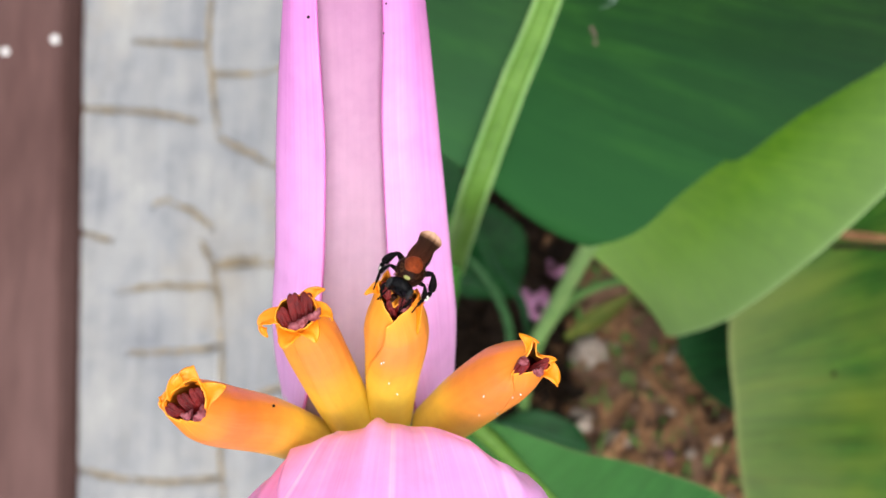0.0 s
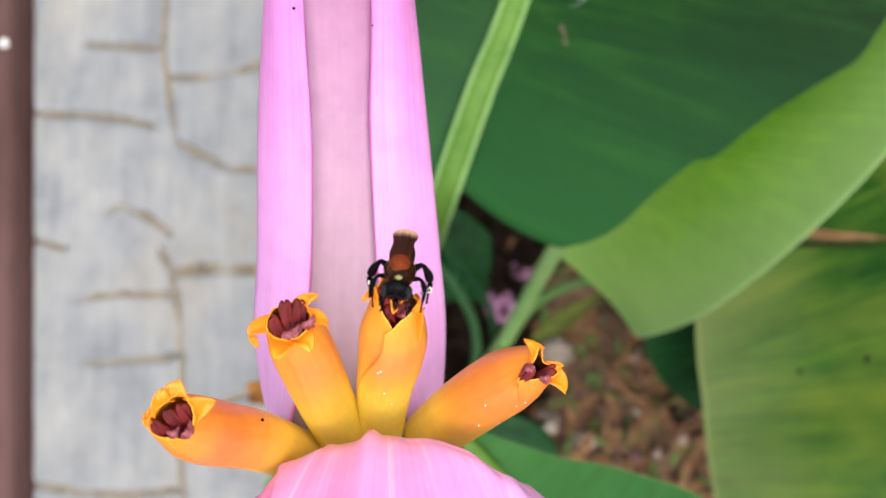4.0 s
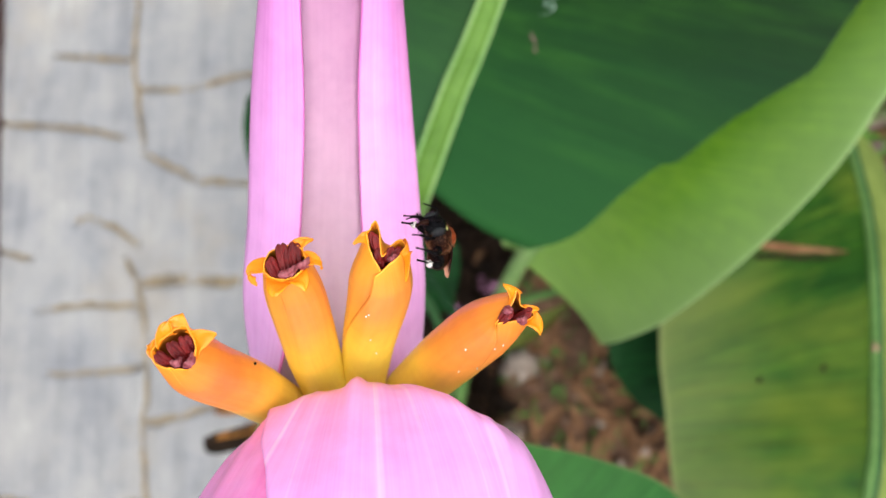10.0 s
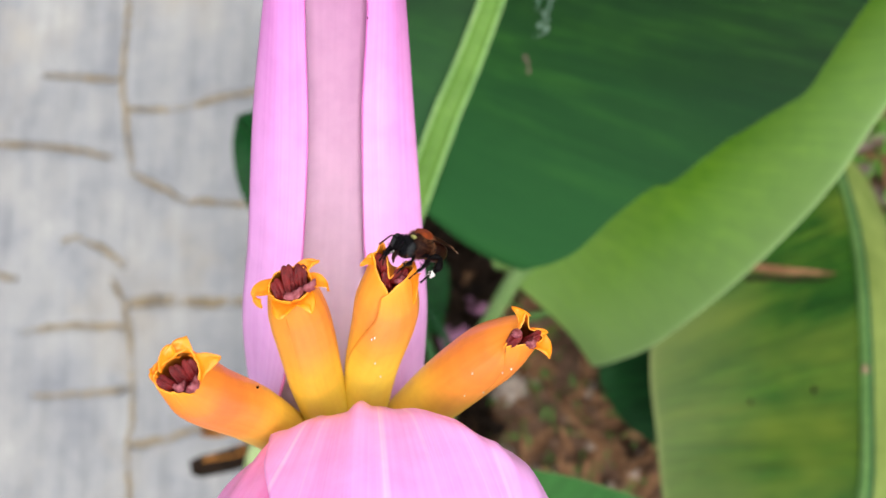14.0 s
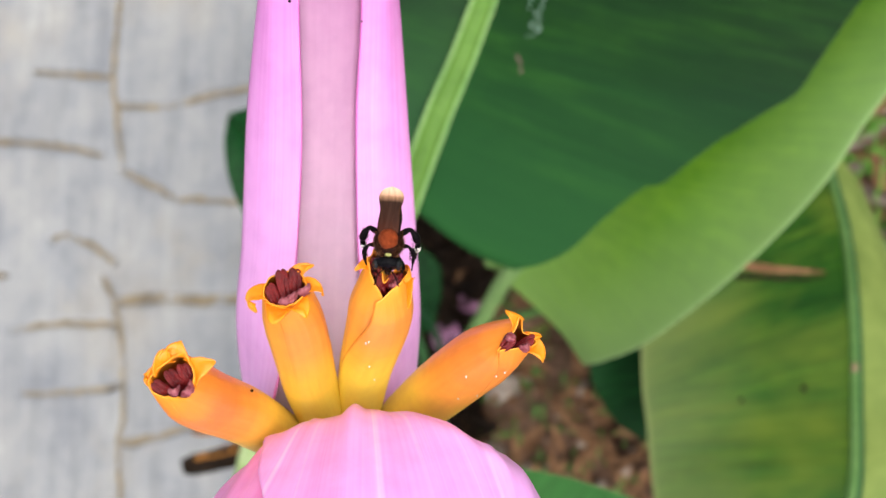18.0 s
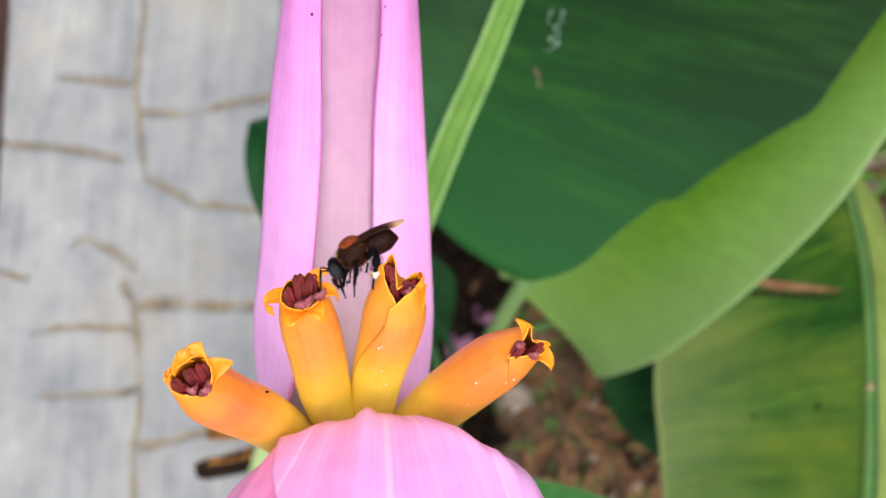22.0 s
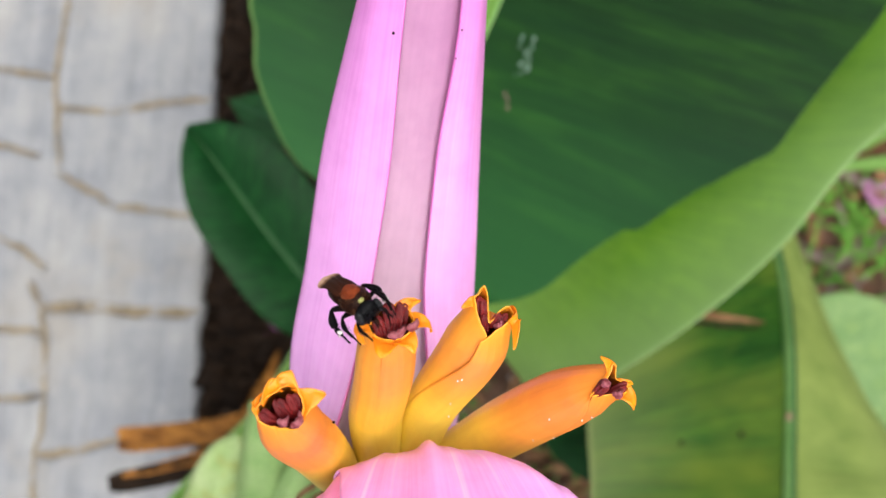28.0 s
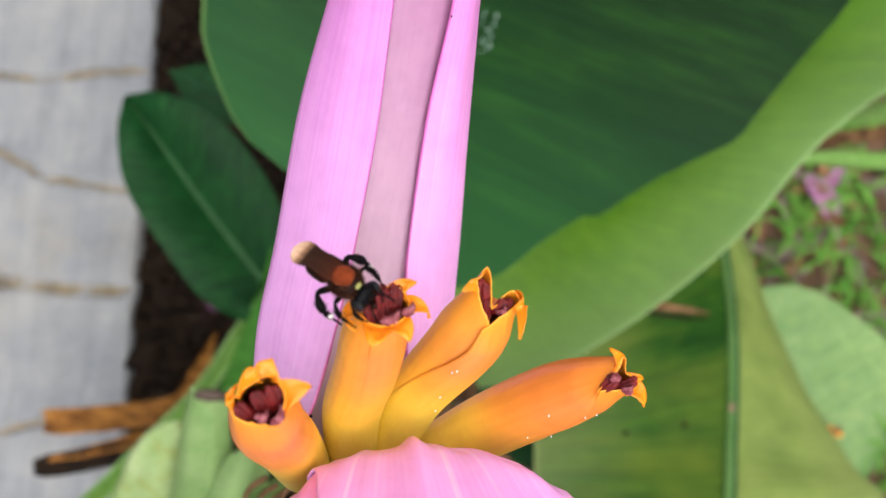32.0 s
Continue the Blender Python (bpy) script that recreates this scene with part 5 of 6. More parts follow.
# ---- small things on and about the plants ----
def dry_sheath():
    b0 = tip((-0.042, -0.12, -1.05))
    b0.z = -0.06
    root = thing("dry_leaf_sheath", b0, "withered brown forked banana leaf sheath", "dry leaf")
    part("frond", strip_mesh([(-0.02, -0.105, -1.06), (-0.058, -0.132, -1.061), (-0.115, -0.150, -1.119), (-0.165, -0.163, -1.17), (-0.194, -0.168, -1.193)], ((0, 0.012), (0.4, 0.015), (0.85, 0.016), (1, 0.013)), b0, 34, 8, curl=0.45, seed=3, wob=0.006), DRY_TAN, root)
    part("frond", strip_mesh([(-0.02, -0.12, -1.04), (-0.061, -0.158, -1.022), (-0.133, -0.183, -1.043), (-0.183, -0.193, -1.046)], ((0, 0.010), (0.4, 0.014), (0.9, 0.015), (1, 0.009)), b0, 34, 8, curl=0.8, seed=5, wob=0.006), DARK_DRY, root)
    part("frond", strip_mesh([(-0.02, -0.13, -1.04), (-0.064, -0.150, -1.020), (-0.13, -0.174, -1.040), (-0.17, -0.184, -1.044)], ((0, 0.005), (0.5, 0.007), (1, 0.004)), b0, 24, 6, curl=0.6, seed=6), DRY_TAN, root)
    part("frond", strip_mesh([(-0.07, -0.15, -1.06), (-0.05, -0.12, -1.02), (-0.036, -0.09, -1.01), (-0.022, -0.05, -1.03)], ((0, 0.008), (0.5, 0.013), (1, 0.002)), b0, 24, 8, curl=0.8, seed=7, wob=0.006), DRY_TAN, root)
    part("frond", strip_mesh([(-0.03, -0.12, -1.06), (-0.02, -0.15, -1.12), (0.0, -0.17, -1.2)], ((0, 0.008), (1, 0.012)), b0, 16, 6, curl=0.8, seed=8), DARK_DRY, root)


dry_sheath()


def tear():
    """Brown torn edge across the yellowing leaf, and marks on the leaves."""
    host = [o for o in plant2.children if "yellowing" in o.get("label", "")][0]
    part("torn_edge", strip_mesh([(0.3482, 0.0137, -0.8632), (0.3743, 0.0116, -0.8695), (0.4073, 0.0094, -0.8762), (0.4468, 0.0076, -0.8821)], ((0, 0.002), (0.3, 0.0042), (0.6, 0.0034), (0.85, 0.0022), (1, 0.0008)), base2, 24, 6, curl=0.3, seed=2), DRY, host, "dried brown tear")
    part("torn_edge", strip_mesh([(0.3465, 0.0023, -0.8580), (0.3778, 0.0026, -0.8659), (0.4074, 0.0011, -0.8710), (0.4396, 0.0025, -0.8771)], ((0, 0.0022), (0.5, 0.002), (1, 0.0008)), base2, 24, 6, curl=0.3, seed=5), DARK_DRY, host, "blackened edge of the tear")
    for x, y, z, r in ((0.4452, -0.08, -0.8301, 0.0035), (0.3919, -0.0969, -0.8207, 0.0025), (0.3313, -0.1058, -0.8156, 0.002)):
        part("spot", blob_mesh(tip((x, y, z)) - base2, (r, r * 1.2, 0.0012), rings=6, sides=8, rough=0.5, turn=TILT.to_3x3()), FLESH if r > 0.003 else DARK_DRY, host)
    host = [o for o in plant.children if "broad" in o.get("label", "")][0]
    rnd = random.Random(4)
    for i in range(16):
        f = i / 15
        x, y = 0.0925 + 0.010 * rnd.random() - 0.004 * f, 0.163 - 0.026 * f + 0.003 * rnd.random()
        r = 0.0006 + 0.0010 * rnd.random()
        part("white_mark", blob_mesh(tip((x, y, -0.5555 + 0.25 * (x - 0.09))) - base, (r, r * 1.3, 0.0003), rings=5, sides=7, rough=0.6, seed=i, turn=TILT.to_3x3()), CHALK, host, "chalky white mark")
    for x, y in ((0.0876, 0.1239), (0.086, 0.127), (0.088, 0.119)):
        part("brown_mark", blob_mesh(tip((x, y, -0.5555)) - base, (0.0012, 0.0018, 0.0004), rings=5, sides=7, rough=0.6, turn=TILT.to_3x3()), CUT, host)


tear()

fl = thing("fallen_flower", tip((0.6553, -0.1103, -0.9561)), "shrivelled orange flower fallen on a leaf", "flower")
part("petal", strip_mesh([(0.6406, -0.1058, -0.9618), (0.6553, -0.1103, -0.9561), (0.6711, -0.1160, -0.9652)], ((0, 0.003), (0.5, 0.006), (1, 0.003)), tip((0.6553, -0.1103, -0.9561)), 12, 6, curl=0.9), ORANGE_LIP, fl)
part("petal", strip_mesh([(0.6429, -0.1114, -0.9606), (0.6576, -0.1080, -0.9527), (0.6655, -0.1035, -0.9640)], ((0, 0.002), (0.5, 0.004), (1, 0.002)), tip((0.6553, -0.1103, -0.9561)), 12, 6, curl=0.9), DRY, fl)
dr = part("bird_dropping", blob_mesh((0, 0, 0), (0.008, 0.0065, 0.003), rough=0.8, seed=5), WHITE)
dr.location = tip((0.6316, -0.1250, -0.9674))
tagged(dr, "white bird dropping on a bluish leaf", "dropping")


def fallen_bract(x, y, turn, size, lab, mat=PINK_OLD, wide=0.32):
    root = thing("fallen_bract", (x, y, lie(x, y) + 0.004), lab, "petal", "fallen pink bracts")
    rows, cols, vs, fs, us = 14, 8, [], [], []
    for i in range(rows + 1):
        v = i / rows
        w = size * wide * math.sin(math.pi * (0.06 + 0.9 * v)) ** 0.7
        for k in range(cols + 1):
            u = k / cols * 2 - 1
            vs.append((u * w, (v - 0.5) * size, 0.3 * w * u * u + 0.08 * size * math.sin(v * 4) + 0.004))
            us.append((k / cols, v))
    for i in range(rows):
        for k in range(cols):
            a = i * (cols + 1) + k
            fs.append((a, a + 1, a + cols + 2, a + cols + 1))
    part("blade", mesh_of(vs, fs, us), mat, root, "", 0.001)
    root.rotation_euler = (0.15, 0.1, turn)


fallen_bract(-0.318, 0.032, 0.3, 0.060, "fallen dull pink banana bract on soil")
fallen_bract(-0.292, 0.072, 1.2, 0.035, "fallen dull pink banana bract on soil")
fallen_bract(0.272, 0.262, 0.6, 0.070, "fallen pink banana bract on grassy soil", PINK_OLD, 0.22)
fallen_bract(0.287, 0.285, 1.9, 0.035, "fallen pink banana bract on grassy soil")
fallen_bract(-0.467, 0.075, 2.6, 0.045, "fallen pink banana bract, darkened to purple for shade", PINK_OLD_SHADED)
fallen_bract(-0.147, -0.152, 0.9, 0.016, "small fallen pink petal on soil")


def scatter(name, count, area, make, mat, label, category, seed):
    """Many small pieces on the soil, joined."""
    rnd = random.Random(seed)
    verts, faces = [], []
    for _ in range(count):
        x, y = rnd.uniform(area[0], area[1]), rnd.uniform(area[2], area[3])
        if slab_x(y, "l") - 0.02 < x < slab_x(y, "r") + 0.006:
            continue
        v, f = make(rnd, x, y)
        k = len(verts)
        verts += v
        faces += [tuple(i + k for i in q) for q in f]
    me = mesh_of(verts, faces)
    ob = part(name, me, mat)
    tagged(ob, label, category, kind="stuff")


def crumb(lo, hi):
    def make(rnd, x, y):
        r = rnd.uniform(lo, hi) * rnd.uniform(0.5, 1)
        c = Vector((x, y, lie(x, y) + r * 0.35))
        turn = Euler((rnd.random() * 6, rnd.random() * 6, rnd.random() * 6)).to_matrix()
        sx, sy, sz = r * rnd.uniform(0.7, 1.3), r * rnd.uniform(0.7, 1.3), r * rnd.uniform(0.5, 0.9)
        rings, sides, vs, fs = 5, 7, [], []
        sd = rnd.random() * 50
        for i in range(rings + 1):
            th = math.pi * i / rings
            for k in range(sides):
                a = 2 * math.pi * k / sides
                d = Vector((math.sin(th) * math.cos(a), math.sin(th) * math.sin(a), math.cos(th)))
                q = 1 + 0.5 * noise.noise(d * 1.5 + Vector((sd, 0, 0)))
                vs.append(c + turn @ Vector((d.x * sx * q, d.y * sy * q, d.z * sz * q)))
        for i in range(rings):
            for k in range(sides):
                k2 = (k + 1) % sides
                fs.append((i * sides + k, (i + 1) * sides + k, (i + 1) * sides + k2, i * sides + k2))
        return vs, fs
    return make


def scrap(lo, hi):
    def make(rnd, x, y):
        ln, w = rnd.uniform(lo, hi), rnd.uniform(0.07, 0.24)
        a, tiltv, cur = rnd.random() * 6.3, rnd.uniform(-0.5, 0.5), rnd.uniform(0.2, 1.4)
        m = Matrix.Translation((x, y, lie(x, y) + 0.006)) @ Euler((tiltv, rnd.uniform(-0.5, 0.5), a)).to_matrix().to_4x4()
        n, cols, vs, fs = 7, 4, [], []
        for i in range(n + 1):
            v = i / n
            ww = ln * w * math.sin(math.pi * (0.05 + 0.92 * v)) ** 0.8
            for k in range(cols + 1):
                u = k / cols * 2 - 1
                vs.append(m @ Vector((u * ww * math.cos(cur * 0.6), (v - 0.5) * ln, abs(u) ** 1.5 * ww * cur * 0.5 + 0.25 * ln * cur * (v - 0.5) ** 2)))
        for i in range(n):
            for k in range(cols):
                q = i * (cols + 1) + k
                fs.append((q, q + 1, q + cols + 2, q + cols + 1))
        return vs, fs
    return make


def grass_blade(lo, hi):
    def make(rnd, x, y):
        vs, fs = [], []
        for _ in range(rnd.randint(2, 6)):
            h, a, ben = rnd.uniform(lo, hi), rnd.random() * 6.3, rnd.uniform(0.4, 1.5)
            x1, y1 = x + rnd.uniform(-0.012, 0.012), y + rnd.uniform(-0.012, 0.012)
            d, s, w = Vector((math.cos(a), math.sin(a), 0)), Vector((-math.sin(a), math.cos(a), 0)), rnd.uniform(0.0016, 0.0034)
            k = len(vs)
            for i in range(6):
                v = i / 5
                p = Vector((x1, y1, lie(x1, y1))) + d * h * ben * v * v + Vector((0, 0, h * (v - 0.45 * ben * v * v)))
                ww = w * (1 - v) ** 0.6
                vs += [p - s * ww, p + s * ww]
            fs += [(k + 2 * i, k + 2 * i + 1, k + 2 * i + 3, k + 2 * i + 2) for i in range(5)]
        return vs, fs
    return make


scatter("soil_crumbs", 6500, (-0.58, 0.75, -0.45, 0.75), crumb(0.0025, 0.009), SOIL, "loose brown soil crumbs", "soil", 1)
scatter("pebbles", 800, (-0.27, 0.75, -0.42, 0.7), crumb(0.002, 0.009), STONE, "scattered grey and buff pebbles", "pebbles", 2)
scatter("dry_leaf_litter", 620, (-0.36, 0.30, -0.42, 0.35), scrap(0.02, 0.075), DRY, "brown curled leaf litter on soil", "leaf litter", 3)
# dense dark scraps put in the strip the leaves shade, shade in their colour
scatter("dark_leaf_litter", 4200, (-0.60, -0.28, -0.42, 0.8), scrap(0.03, 0.09), DARK_DRY, "leaf litter on soil, coloured near black for shade by the path", "leaf litter", 4)
scatter("grass", 620, (0.12, 0.65, -0.1, 0.6), grass_blade(0.018, 0.050), GRASS, "thin green grass tufts in soil", "grass", 5)
scatter("grey_leaf_litter", 150, (0.10, 0.65, -0.1, 0.6), scrap(0.05, 0.11), STRAW, "grey-brown curled dry leaves on soil", "leaf litter", 7)
scatter("weeds", 420, (-0.29, 0.02, -0.25, 0.14), scrap(0.008, 0.022), WEED, "small green weeds in soil", "weeds", 6)
for x, y, r in ((-0.249, -0.027, 0.024), (-0.262, -0.115, 0.016), (-0.215, -0.135, 0.013), (-0.10, -0.125, 0.012)):
    st = part("stone", blob_mesh((0, 0, 0), (r, r * 0.85, r * 0.6), rough=0.7, seed=int(r * 1e4)), STONE)
    st.location = (x, y, lie(x, y) + r * 0.25)
    tagged(st, "buff rounded stone lying in soil", "stone", "stones on the soil")


# stalks of another clump beyond
far = thing("banana_clump", tip((0.60, 0.14, -0.90)), "green stalks and a withered leaf of another banana clump", "banana plant")
fb = tip((0.60, 0.14, -0.90))
part("leaf_stalk", tube_mesh([(0.507, 0.166, -0.867), (0.538, 0.169, -0.838), (0.572, 0.166, -0.81), (0.64, 0.16, -0.754)], ((0, 0.004), (0.4, 0.008), (1, 0.010)), fb, 20, 10), STEM, far)
part("leaf_stalk", tube_mesh([(0.533, 0.185, -0.859), (0.545, 0.203, -0.824), (0.555, 0.206, -0.79), (0.575, 0.212, -0.722)], ((0, 0.003), (0.4, 0.007), (1, 0.012)), fb, 20, 10), STEM, far)
part("withered_leaf", strip_mesh([(0.54, 0.181, -0.878), (0.56, 0.192, -0.852), (0.584, 0.195, -0.826), (0.62, 0.2, -0.787)], ((0, 0.003), (0.5, 0.009), (1, 0.012)), fb, 20, 6, curl=0.8, seed=3), DRY, far)


# ---- the bee ----
def local_tube(pts, radii, n=10, sides=8):
    ps = spline(pts, n)
    verts, faces, uvs = [], [], []
    for i, (p, t, s, nr) in enumerate(frames_along(ps, (0.3, 0.2, 1))):
        r = table(radii, i / (n - 1))
        for k in range(sides):
            a = 2 * math.pi * k / sides
            verts.append(p + s * math.cos(a) * r + nr * math.sin(a) * r)
            uvs.append((k / sides, i / (n - 1)))
    for i in range(n - 1):
        for k in range(sides):
            k2 = (k + 1) % sides
            faces.append((i * sides + k, i * sides + k2, (i + 1) * sides + k2, (i + 1) * sides + k))
    faces.append(tuple(range(sides))[::-1])
    faces.append(tuple(range((n - 1) * sides, n * sides)))
    return mesh_of(verts, faces, uvs)


def fuzz(center, size, count, length, seed):
    """Short hairs standing on a rounded body."""
    rnd = random.Random(seed)
    verts, faces = [], []
    for _ in range(count):
        d = Vector((rnd.gauss(0, 1), rnd.gauss(0, 1), rnd.gauss(0, 1))).normalized()
        p = Vector(center) + Vector((d.x * size[0], d.y * size[1], d.z * size[2]))
        s = d.orthogonal().normalized() * 0.00004
        q = p + (d + Vector((rnd.uniform(-0.5, 0.5), rnd.uniform(-0.8, 0.2), rnd.uniform(-0.3, 0.3)))).normalized() * length * rnd.uniform(0.5, 1)
        k = len(verts)
        verts += [p - s, p + s, q]
        faces.append((k, k + 1, k + 2))
    return mesh_of(verts, faces, smooth=False)


LEGS = []


def build_bee():
    mm = 0.00114
    root = thing("stingless_bee", (0, 0, 0), "dark stingless bee with rusty thorax and pale-tipped brown wings", "bee")
    th = part("thorax", blob_mesh((0, 0.2 * mm, 0), (2.45 * mm, 2.7 * mm, 2.35 * mm), rings=14, sides=20, rough=0.08, seed=2), BEE_BROWN, root, "brown hairy thorax with a rusty back")
    part("back_plate", blob_mesh((0, -0.05 * mm, 0.95 * mm), (1.72 * mm, 1.85 * mm, 1.72 * mm), rings=16, sides=24, rough=0.06, seed=9, power=0.55), BEE_RUST, th, "rust-red back plate")
    part("hair", fuzz((0, 0.2 * mm, 0), (2.4 * mm, 2.65 * mm, 2.2 * mm), 1300, 0.75 * mm, 5), BEE_TAWNY, th, "tawny hair")
    for x in (-0.15,):
        part("collar_mark", blob_mesh((x * mm, 2.35 * mm, 1.30 * mm), (0.62 * mm, 0.42 * mm, 0.34 * mm), rings=6, sides=10), BEE_YELLOW, th, "pale yellow-green mark")
    hd = part("head", blob_mesh((0, 3.55 * mm, -0.45 * mm), (2.35 * mm, 1.2 * mm, 1.85 * mm), rings=14, sides=20, rough=0.1, seed=3), BEE_HEAD, root, "glossy black head")
    part("face_hair", fuzz((0, 3.55 * mm, -0.45 * mm), (2.3 * mm, 1.18 * mm, 1.8 * mm), 420, 0.26 * mm, 6), BEE_BLACK, hd)
    for s in (-1, 1):
        part("eye", blob_mesh((s * 1.85 * mm, 3.85 * mm, -0.35 * mm), (0.62 * mm, 0.95 * mm, 1.35 * mm), rings=10, sides=12), BEE_EYE, hd, "dark shiny compound eye")
        part("antenna", local_tube([(s * 0.45 * mm, 4.6 * mm, 0.0), (s * 1.2 * mm, 5.5 * mm, 0.7 * mm), (s * 1.5 * mm, 6.0 * mm, 0.4 * mm), (s * 2.0 * mm, 7.2 * mm, -1.3 * mm)], ((0, 0.16 * mm), (0.4, 0.13 * mm), (1, 0.15 * mm)), 14, 6), BEE_BLACK, hd)
    part("mouthparts", local_tube([(0, 4.8 * mm, -1.5 * mm), (0, 5.1 * mm, -2.5 * mm), (0, 4.7 * mm, -3.4 * mm)], ((0, 0.55 * mm), (0.5, 0.34 * mm), (1, 0.14 * mm)), 8, 8), BEE_BROWN, hd)
    ab = part("abdomen", local_tube([(0, -1.7 * mm, -0.2 * mm), (0, -3.0 * mm, -0.5 * mm), (0, -5.0 * mm, -1.0 * mm), (0, -6.8 * mm, -1.9 * mm)], ((0, 0.8 * mm), (0.15, 1.55 * mm), (0.45, 1.95 * mm), (0.75, 1.7 * mm), (0.93, 0.75 * mm), (1, 0.2 * mm)), 22, 18), BEE_BROWN, root, "dark brown banded abdomen")
    for j, y in enumerate((-2.9, -3.9, -4.8)):
        part("band", local_tube([(0, y * mm, (-0.5 - 0.2 * j) * mm), (0, (y - 0.25) * mm, (-0.57 - 0.2 * j) * mm)], ((0, (1.84 - 0.05 * j) * mm), (1, (1.94 - 0.10 * j) * mm)), 3, 18), BEE_BLACK, ab)
    for s in (-1, 1):
        rows, cols, vs, fs, us = 24, 10, [], [], []
        for i in range(rows + 1):
            v = i / rows
            end = math.sqrt(max(0.0, 1 - max(0.0, (v - 0.74) / 0.26) ** 2))
            outer = table([(0, 1.7), (0.2, 2.0), (0.5, 1.75), (0.75, 2.15), (0.9, 2.25), (1, 2.0)], v) * (0.06 + 0.94 * end)
            inner = table([(0, -0.3), (0.3, 0.5), (0.7, 0.9), (1, 0.7)], v) * end
            for k in range(cols + 1):
                u = k / cols
                x = s * (outer - u * (outer + inner)) * mm
                z = (1.70 + (0.14 if s > 0 else 0.0)) * mm - 1.5 * mm * v + 0.55 * mm * math.sin(v * 3) - 0.28 * mm * (abs(x) / (1.9 * mm)) ** 2 + 0.04 * mm * math.sin(u * 14)
                vs.append((x * 0.95, -0.4 * mm - 8.7 * mm * v, z - 0.5 * mm * v))
                us.append((u, v))
        for i in range(rows):
            for k in range(cols):
                a = i * (cols + 1) + k
                fs.append((a, a + 1, a + cols + 2, a + cols + 1))
        wg = part("wing", mesh_of(vs, fs, us), WING, root, "smoky brown wing with a creamy tip", 0.00004)
        part("wing_vein", local_tube([(s * 1.65 * mm, -0.7 * mm, 1.55 * mm), (s * 1.7 * mm, -3.2 * mm, 1.25 * mm), (s * 1.5 * mm, -5.4 * mm, 0.80 * mm), (s * 1.5 * mm, -7.0 * mm, 0.22 * mm)], ((0, 0.14 * mm), (1, 0.05 * mm)), 8, 6), BEE_BLACK, wg)
    legs = (("fore_leg", [(1.0, 2.0, -1.4), (2.2, 3.0, -1.7), (2.4, 4.4, -2.8), (1.8, 5.0, -4.6)], 0.40, 0.8),
            ("middle_leg", [(1.5, 0.6, -1.4), (3.3, 0.7, -0.7), (4.1, 2.2, -2.2), (3.6, 4.0, -4.6)], 0.43, 1.0),
            ("hind_leg", [(1.4, -1.2, -1.6), (3.4, -2.3, -0.8), (4.7, -0.2, -2.6), (4.2, 2.0, -5.0)], 0.56, 1.25))
    for nm, pts, r, fat in legs:
        for s in (-1, 1):
            hip = Vector((s * pts[0][0] * mm, pts[0][1] * mm, pts[0][2] * mm))
            a, b, c, d = [Vector((s * x * mm, y * mm, z * mm)) - hip for x, y, z in pts]
            lg = part(nm, local_tube([a, a.lerp(b, 0.5) + Vector((0, 0, 0.25 * mm)), b], ((0, r * 0.7 * mm), (0.5, r * 0.95 * mm), (1, r * 0.6 * mm)), 8, 10), BEE_BLACK, root)
            lg.location = hip
            part("shin", local_tube([b, b.lerp(c, 0.5) + Vector((s * 0.2 * mm, 0, 0)), c], ((0, r * 0.5 * mm), (0.65, r * fat * mm), (0.92, r * fat * 0.85 * mm), (1, r * 0.5 * mm)), 10, 10), BEE_BLACK, lg)
            part("foot", local_tube([c, c.lerp(d, 0.45) + Vector((0, 0, 0.15 * mm)), d], ((0, r * 0.5 * fat * mm), (0.15, r * 0.66 * fat * mm), (0.45, r * 0.62 * fat * mm), (0.52, r * 0.36 * mm), (0.95, r * 0.28 * mm), (1, r * 0.4 * mm)), 14, 10), BEE_BLACK, lg)
            part("leg_hair", fuzz(b.lerp(c, 0.7), (r * fat * 0.9 * mm, r * 2.2 * mm, r * fat * 0.9 * mm), 160, 0.55 * mm, 8 + int(r * 100)), BEE_BLACK, lg)
            if nm == "hind_leg":
                part("pollen", blob_mesh(c.lerp(d, 0.3), (0.55 * mm, 0.7 * mm, 0.55 * mm), rings=6, sides=8, rough=0.9, seed=4 + s), POLLEN, lg, "pale pollen on the leg")
            LEGS.append((lg, nm, s, hip))
    return root


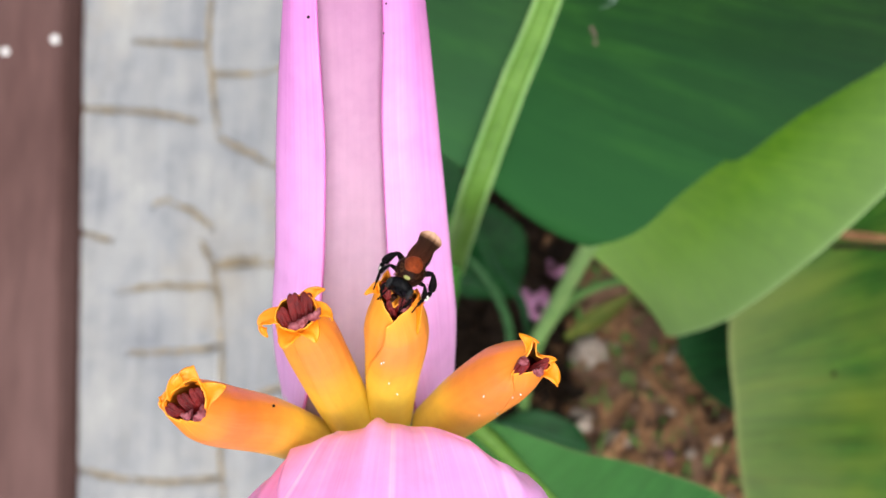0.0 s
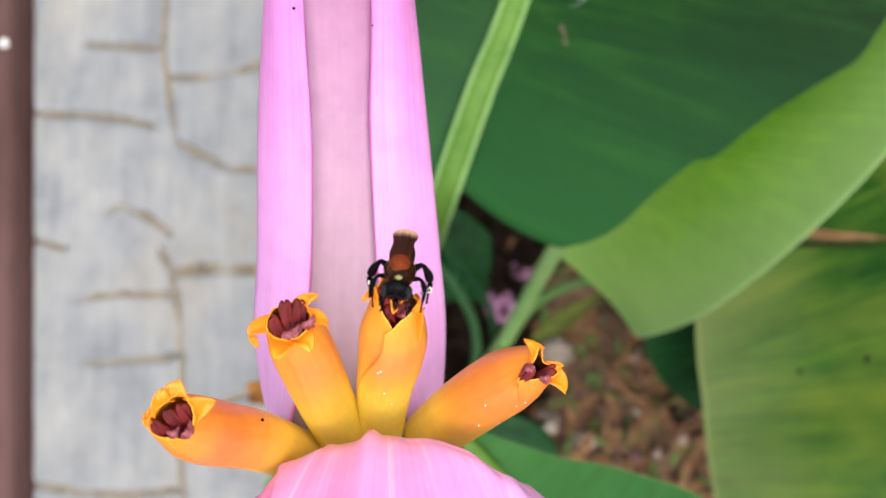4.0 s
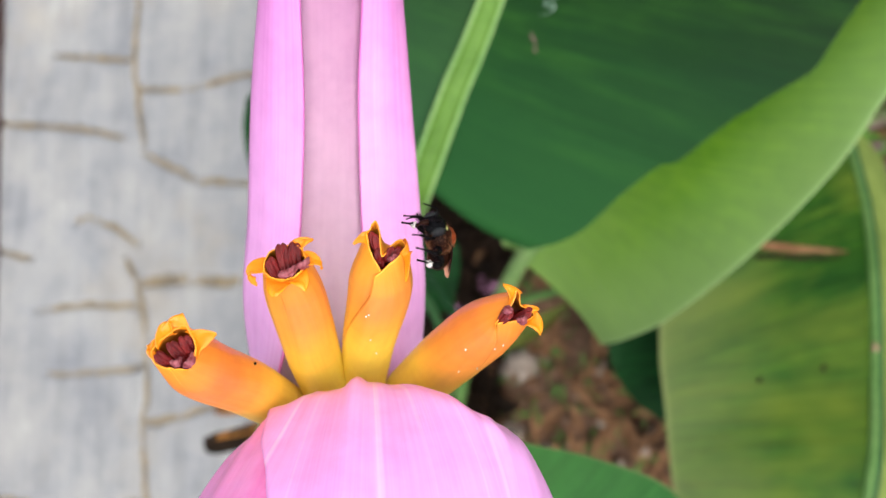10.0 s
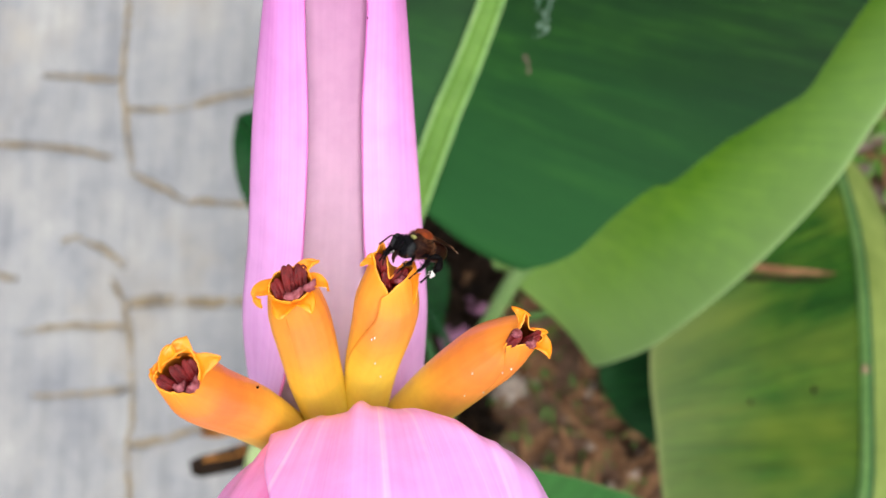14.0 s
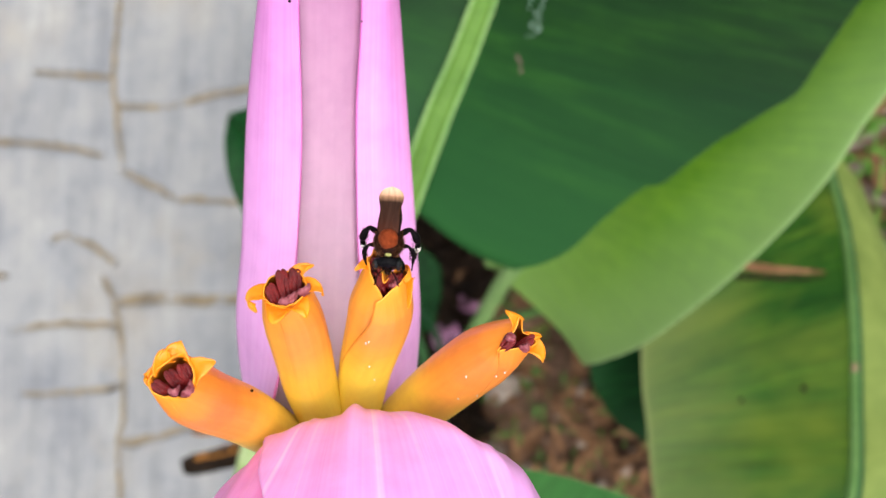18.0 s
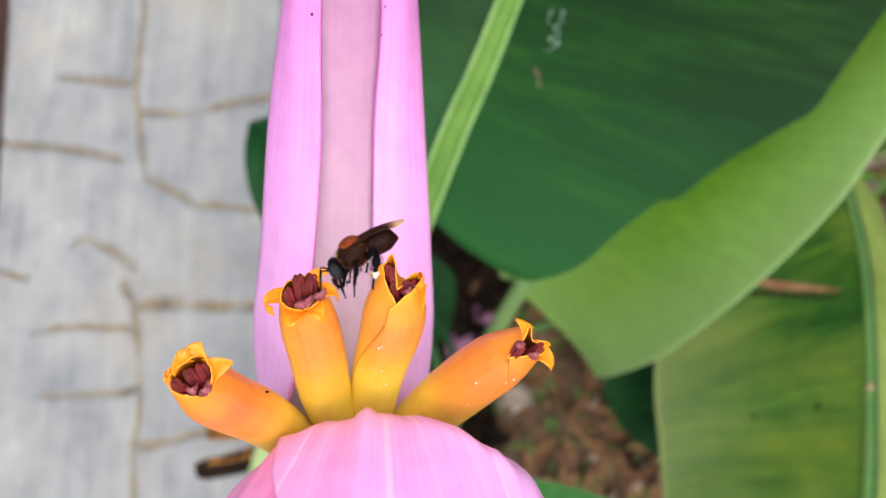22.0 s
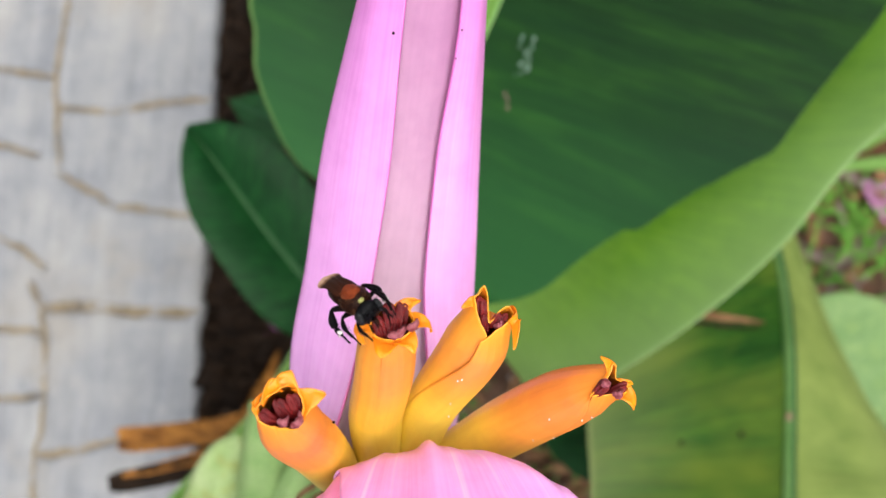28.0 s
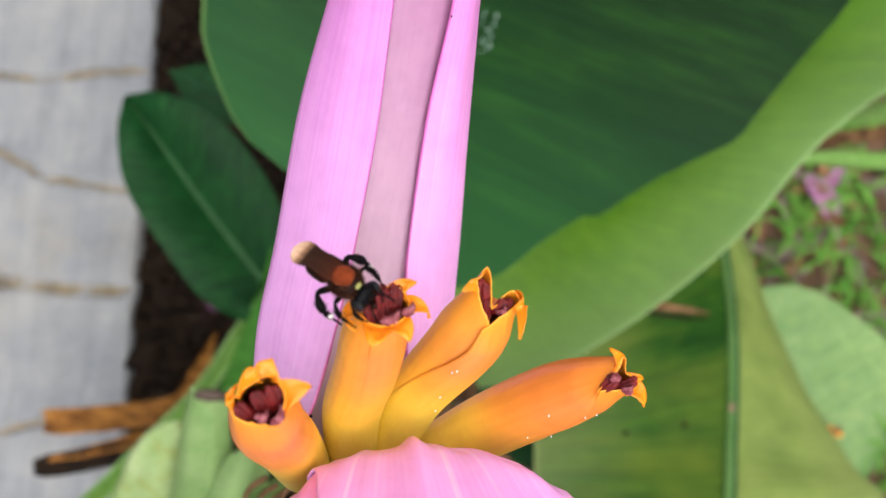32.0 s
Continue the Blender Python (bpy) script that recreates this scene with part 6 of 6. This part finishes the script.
bee = build_bee()
BEE_PATH = [
    (0, -0.0684, 0.0096, 0.9935, 42.3, -18.9, 148.3),
    (1, -0.0699, 0.0091, 0.9940, 1.3, -18.1, 171.3),
    (2, -0.0702, 0.0096, 0.9942, 18.0, -17.9, 174.5),
    (3, -0.0698, 0.0104, 0.9942, 39.2, -17.1, 177.5),
    (3.5, -0.0698, 0.0104, 0.9942, 39.2, -17.1, 177.5),
    (5.5, -0.0746, 0.0004, 0.9970, 0.2, -18.7, 163.0),
    (5.75, -0.0755, -0.0033, 0.9979, -36.2, -26.5, 170.7),
    (6, -0.0765, -0.0070, 0.9988, -75.0, -28.3, -177.7),
    (7, -0.0749, -0.0060, 0.9984, -15.2, -22.8, 145.2),
    (7.25, -0.0726, -0.0067, 0.9971, -53.2, -9.4, 177.1),
    (7.5, -0.0704, -0.0075, 0.9959, -80.6, 18.4, -164.2),
    (8, -0.0655, -0.0056, 0.9936, -102.1, 25.8, -119.2),
    (8.5, -0.0627, -0.0062, 0.9929, -110.2, 46.1, -95.1),
    (9, -0.0587, -0.0026, 1.0047, 106.0, 68.8, 109.5),
    (9.5, -0.0621, 0.0042, 0.9916, 99.0, 44.7, 106.0),
    (10, -0.0611, 0.0059, 0.9914, 112.6, 27.3, 121.3),
    (11, -0.0648, 0.0075, 0.9927, 80.2, 15.7, 150.5),
    (12, -0.0670, 0.0077, 0.9934, 54.2, 13.8, 143.6),
    (13, -0.0677, 0.0077, 0.9936, 51.5, 6.9, 150.4),
    (14, -0.0662, 0.0087, 0.9933, 76.0, 19.3, 149.8),
    (14.5, -0.0662, 0.0087, 0.9933, 76.0, 19.3, 149.8),
    (17, -0.0703, 0.0091, 0.9946, 28.5, -18.2, 171.5),
    (18, -0.0707, 0.0102, 0.9948, 1.3, -13.9, 177.7),
    (19, -0.0712, 0.0098, 0.9949, 14.7, -16.0, -172.5),
    (20, -0.0711, 0.0117, 0.9952, 31.2, -17.2, -169.6),
    (21, -0.0716, 0.0124, 0.9953, 43.2, -17.1, -172.6),
    (21.5, -0.0726, 0.0096, 1.0041, 39.8, 22.6, 171.9),
    (22, -0.0736, 0.0068, 1.0130, 15.0, 58.1, 139.6),
    (23, -0.0855, 0.0098, 1.0040, 78.1, 21.8, 169.4),
    (24, -0.0922, 0.0074, 1.0055, 46.5, -15.3, -154.3),
    (24.5, -0.0947, 0.0050, 1.0058, 5.9, -26.9, -118.4),
    (25, -0.0942, 0.0054, 1.0057, 32.1, -26.3, -125.9),
    (25.5, -0.0933, 0.0058, 1.0055, 21.0, -25.6, -125.3),
    (27.5, -0.0949, 0.0055, 1.0055, 32.2, -21.0, -130.2),
    (28, -0.0957, 0.0041, 1.0054, 32.6, -20.7, -132.9),
    (28.5, -0.0954, 0.0039, 1.0052, 32.0, -19.9, -130.4),
    (29, -0.0945, 0.0046, 1.0051, 22.8, -19.7, -134.7),
    (29.5, -0.0956, 0.0047, 1.0051, 21.0, -17.9, -125.1),
    (30, -0.0959, 0.0040, 1.0049, 15.0, -17.4, -122.4),
    (30.5, -0.0948, 0.0048, 1.0049, 11.3, -17.0, -118.6),
    (31, -0.0944, 0.0042, 1.0048, 6.4, -17.4, -118.7),
    (31.5, -0.0961, 0.0045, 1.0050, 23.9, -18.1, -128.9),
    (32, -0.0959, 0.0040, 1.0048, 5.2, -16.9, -120.7),
]


def motions():
    walk(bee, [(t, pose(*row)) for t, *row in BEE_PATH])
    # the legs shift their grip; the hind ones reach back while the bee climbs or crosses to the next flower
    reach = [(0, 0), (5.5, 0.1), (6, 1), (7, 0.9), (8, 0.3), (9, 0.5), (10, 0.1), (21, 0), (22, 0.6), (23, 1), (23.5, 0.3), (24, 0), (32, 0)]
    for j, (lg, nm, s, hip) in enumerate(LEGS):
        rows = []
        for i in range(65):
            t = i / 2
            f = table(reach, t) * {"hind_leg": -38, "middle_leg": -16, "fore_leg": 10}[nm]
            g = 7 * noise.noise(Vector((t * 0.9, j * 3.7, 1)))
            h = 6 * noise.noise(Vector((t * 0.9, j * 3.7, 5)))
            rows.append((t, pose(hip.x, hip.y, hip.z, g, h, s * (f + 5 * noise.noise(Vector((t * 0.8, j * 2.1, 9)))))))
        walk(lg, rows)


motions()
